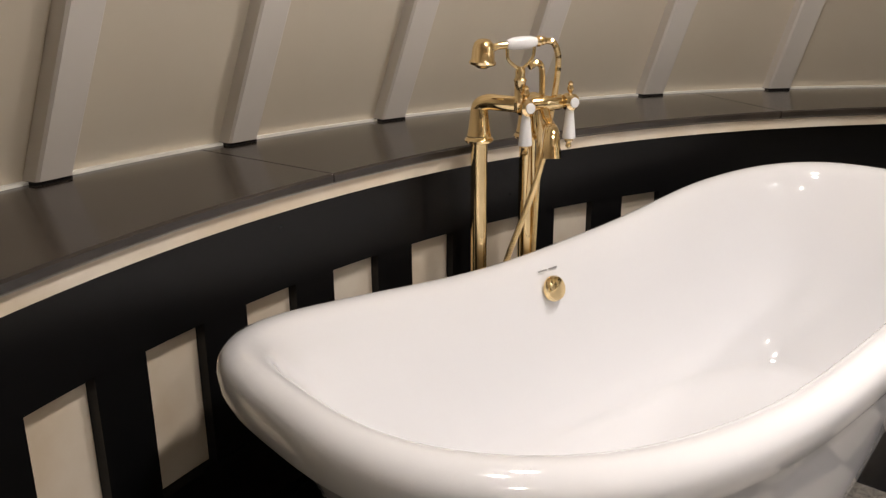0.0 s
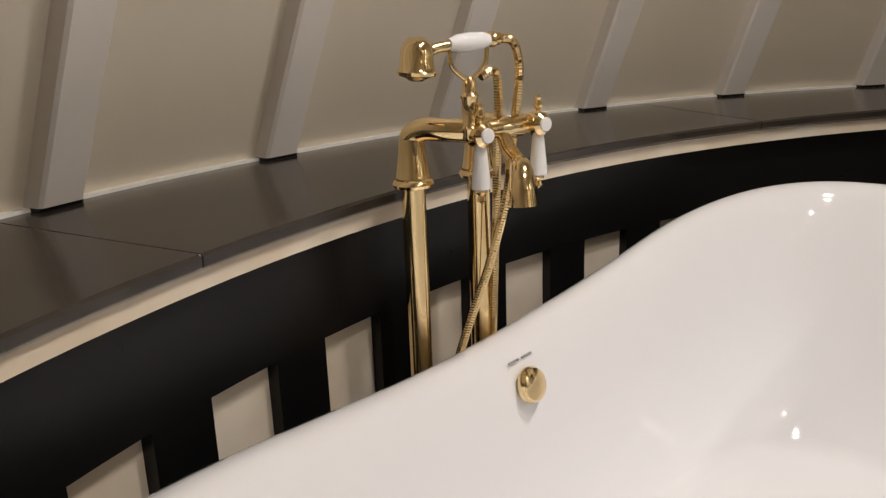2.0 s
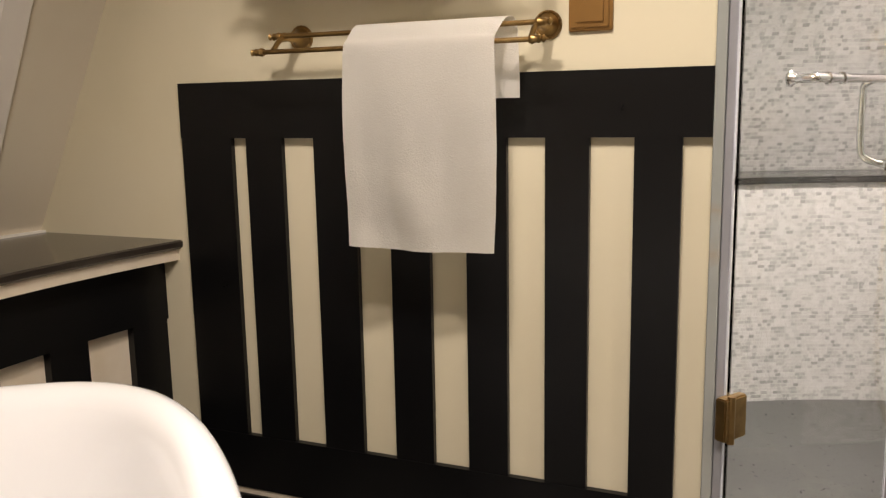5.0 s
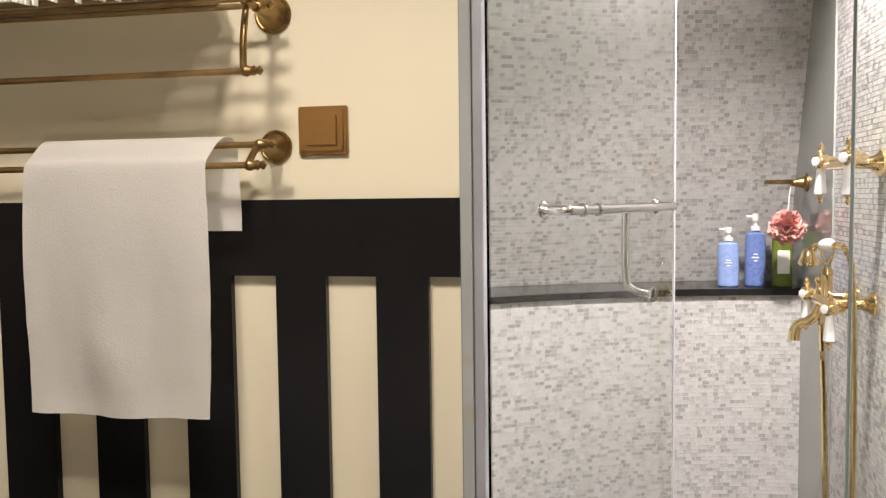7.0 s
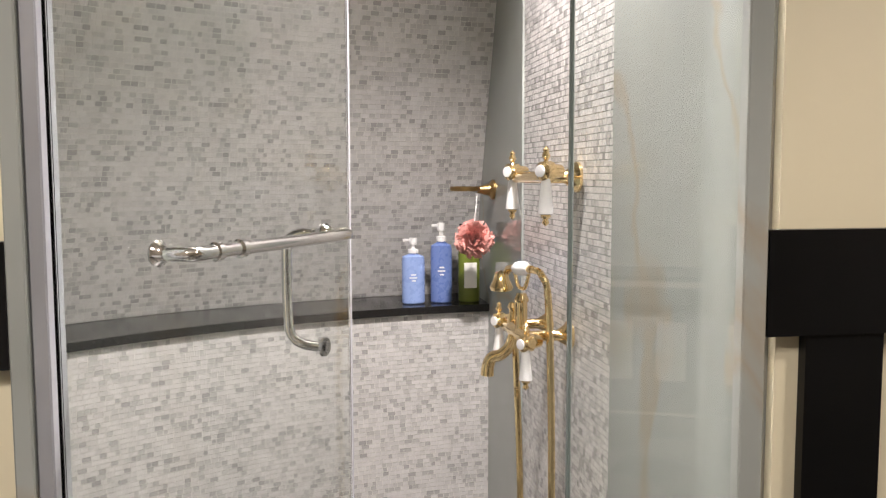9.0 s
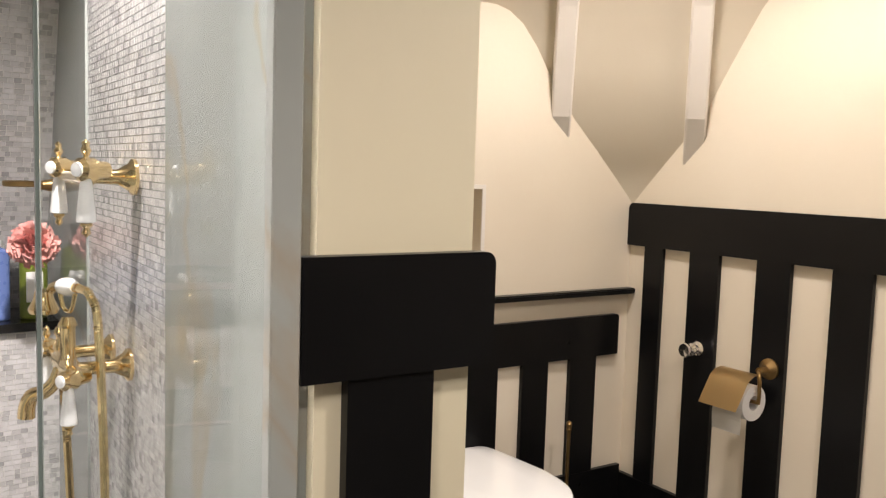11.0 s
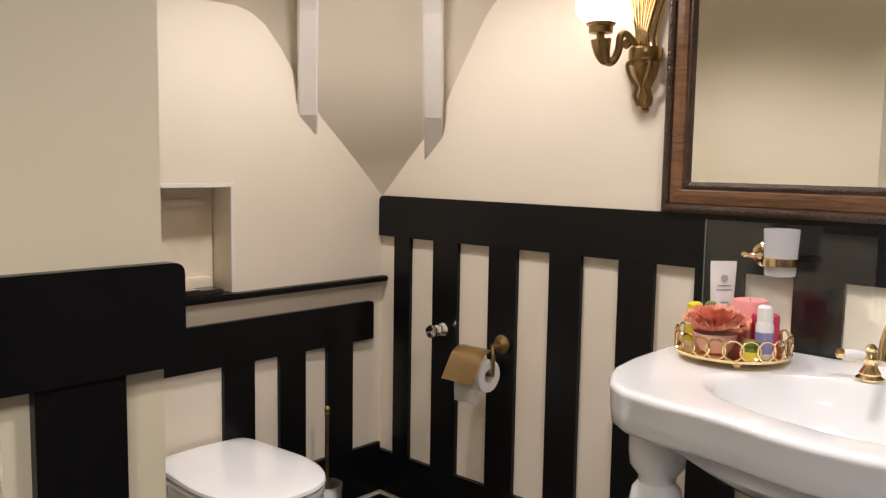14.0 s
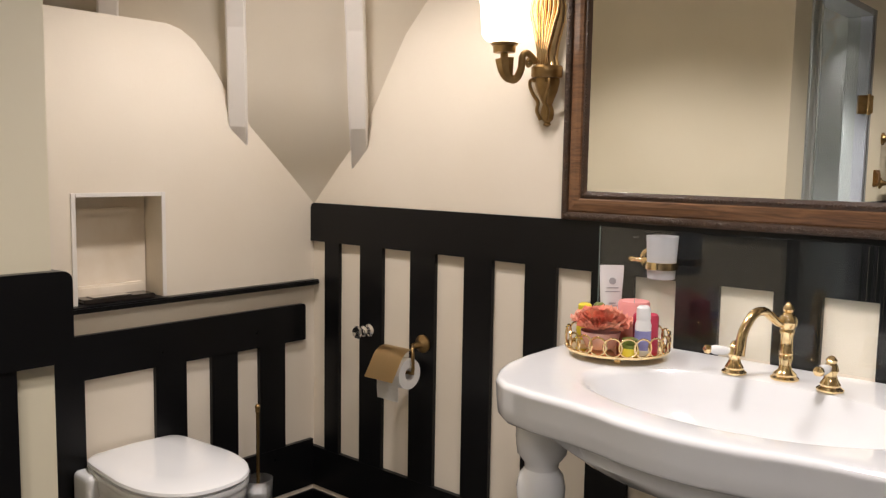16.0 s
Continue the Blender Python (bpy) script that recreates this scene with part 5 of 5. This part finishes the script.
# niche: white casing, moulded cistern cover and flush plate
bm = bmesh.new()
for a in ((-0.986, -0.973, 0.906, 1.236), (-0.699, -0.685, 0.906, 1.236), (-0.973, -0.699, 1.223, 1.236)):
    box(3.362, 3.3665, *a, 0.001, bm)
structure(part("trim_niche", bm, RAFTER), "thin white casing round the niche", "trim")
cov = thing("niche_panel", "cream moulded panel with a plinth in the niche", "panel")
part("panel", soften(box(3.462, 3.4795, -0.971, -0.701, 0.906, 1.221), 0.002), INSET, cov)
part("plinth", soften(box(3.43, 3.4615, -0.95, -0.701, 0.907, 0.950), 0.005), INSET, cov, "", True)
part("cornice", soften(box(3.44, 3.4615, -0.94, -0.701, 1.165, 1.185), 0.006), INSET, cov, "", True)
fp = thing("flush_plate", "dark glossy flush plate lying on the niche sill", "flush plate")
part("plate", soften(box(3.36, 3.428, -0.945, -0.715, 0.9065, 0.921), 0.003), STONE, fp, "", True)
part("button", soften(box(3.37, 3.42, -0.87, -0.75, 0.9205, 0.924), 0.001), CHROME, fp, "chrome button plate")
bm = box(3.334, 3.47, -0.973, -0.699, 0.8975, 0.9062)
structure(part("trim_niche_sill", bm, BLACK), "black niche sill", "trim")

# ---- ceiling spots as fittings ----
for sx, sy, _w, _h, _tone in SPOTS:
    t = thing("ceiling_spot", "round recessed ceiling spot with a lit lens", "ceiling light", "ceiling spots", pose(sx, sy, 0))
    part("bezel", lathe([(0.045, CEIL - 0.006), (0.055, CEIL - 0.004), (0.055, CEIL + 0.0), (0.040, CEIL + 0.0)], 28), CHROME, t, "", True)
    lens = part("lens", lathe([(0.0, CEIL - 0.003), (0.038, CEIL - 0.003), (0.038, CEIL - 0.001)], 24), LED, t, "lit lens")
    lens.visible_shadow = False

# ---- mosaic of the shower: small tiles with recessed joints ----
def tiles(name, spots, thick, label, parent=None):
    """spots: rows of four corners and a normal, each a shallow chamfered tile."""
    verts, faces = [], []
    for (a, b, c, d), n in spots:
        k = len(verts)
        mid = (a + b + c + d) / 4
        top = [p.lerp(mid, 0.04) + n * thick for p in (a, b, c, d)]
        verts += [a, b, c, d, *top]
        faces += [(k + 4, k + 5, k + 6, k + 7), (k, k + 1, k + 5, k + 4), (k + 1, k + 2, k + 6, k + 5), (k + 2, k + 3, k + 7, k + 6), (k + 3, k, k + 4, k + 7)]
    me = bpy.data.meshes.new(name)
    me.from_pydata(verts, [], faces)
    me.materials.append(MOSAIC)
    ob = new(name, me)
    return tagged(ob, label, "mosaic", kind="stuff")


rng = random.Random(2)
PH, PW, GAP = 0.0132, 0.0195, 0.0016


def curved_tiles(r_of, z0, z1, a0, a1):
    out, z, row = [], z0, 0
    while z + PH < z1:
        r = r_of(z)
        x = a0 + (rng.random() * 0.5) * math.degrees(PW / r)
        while x < a1:
            w = math.degrees(PW * rng.choice((0.7, 1.0, 1.0, 1.3)) / r)
            g = math.degrees(GAP / r)
            r2 = r_of(z + PH - GAP)
            q = (polar(r, x + w - g, z), polar(r, x, z), polar(r2, x, z + PH - GAP), polar(r2, x + w - g, z + PH - GAP))
            n = (q[1] - q[0]).cross(q[3] - q[0]).normalized()
            if n.dot(Vector((CX, CY, 0)) - Vector((q[0].x, q[0].y, 0))) < 0:
                n = -n
            out.append((q, n))
            x += w
        z += PH
    return out


tiles("shower_mosaic", curved_tiles(lambda z: 2.0395, 0.03, 0.826, 2.6, 42), 0.0011, "pale grey stone mosaic on the low shower wall")
tiles("shower_mosaic", curved_tiles(lambda z: slope(z) + 0.0075, 0.852, 2.34, 2.0, 42), 0.0011, "pale grey stone mosaic on the sloping shower wall")
flat = []
z = 0.05
while z < 2.33:
    x = 0.532 + rng.random() * 0.008
    while x < 1.171:
        w = PW * rng.choice((0.7, 1.0, 1.0, 1.3))
        e = min(x + w - GAP, 1.173)
        flat.append((tuple(MW @ Vector(p) for p in ((x, 0.004, z), (e, 0.004, z), (e, 0.004, z + PH - GAP), (x, 0.004, z + PH - GAP))), (MW.to_3x3() @ Vector((0, 1, 0)))))
        x += w
    z += PH
tiles("shower_mosaic", flat, 0.0011, "pale stone mosaic strip behind the gold fittings")

# ---- floor tiles, laid on the diagonal ----
floor_ob = bpy.data.objects["floor"]
ang = radians(43.5)
ux, uy = Vector((math.cos(ang), math.sin(ang), 0)), Vector((-math.sin(ang), math.cos(ang), 0))
bm = box(-0.1492, 0.1492, -0.1492, 0.1492, -0.008, 0.0, 0.0015)
tile_mesh = {}
for name, mat in (("tile", TILE_BLACK), ("tile_grey", TILE_GREY)):
    me = bpy.data.meshes.new(name)
    bm.to_mesh(me)
    me.materials.append(mat)
    tile_mesh[name] = me
bm.free()
org = Vector((2.082, 1.927, 0)) - 0.15 * ux - 0.15 * uy
for i in range(-14, 10):
    for j in range(-12, 12):
        p = org + 0.30 * i * ux + 0.30 * j * uy
        if (p - Vector((CX, CY, 0))).length < 2.62:
            ob = new("tile", tile_mesh["tile" if (i + j) % 2 == 0 else "tile_grey"])
            ob.parent = floor_ob
            ob.matrix_local = Matrix.Translation(p) @ Matrix.Rotation(ang, 4, "Z")
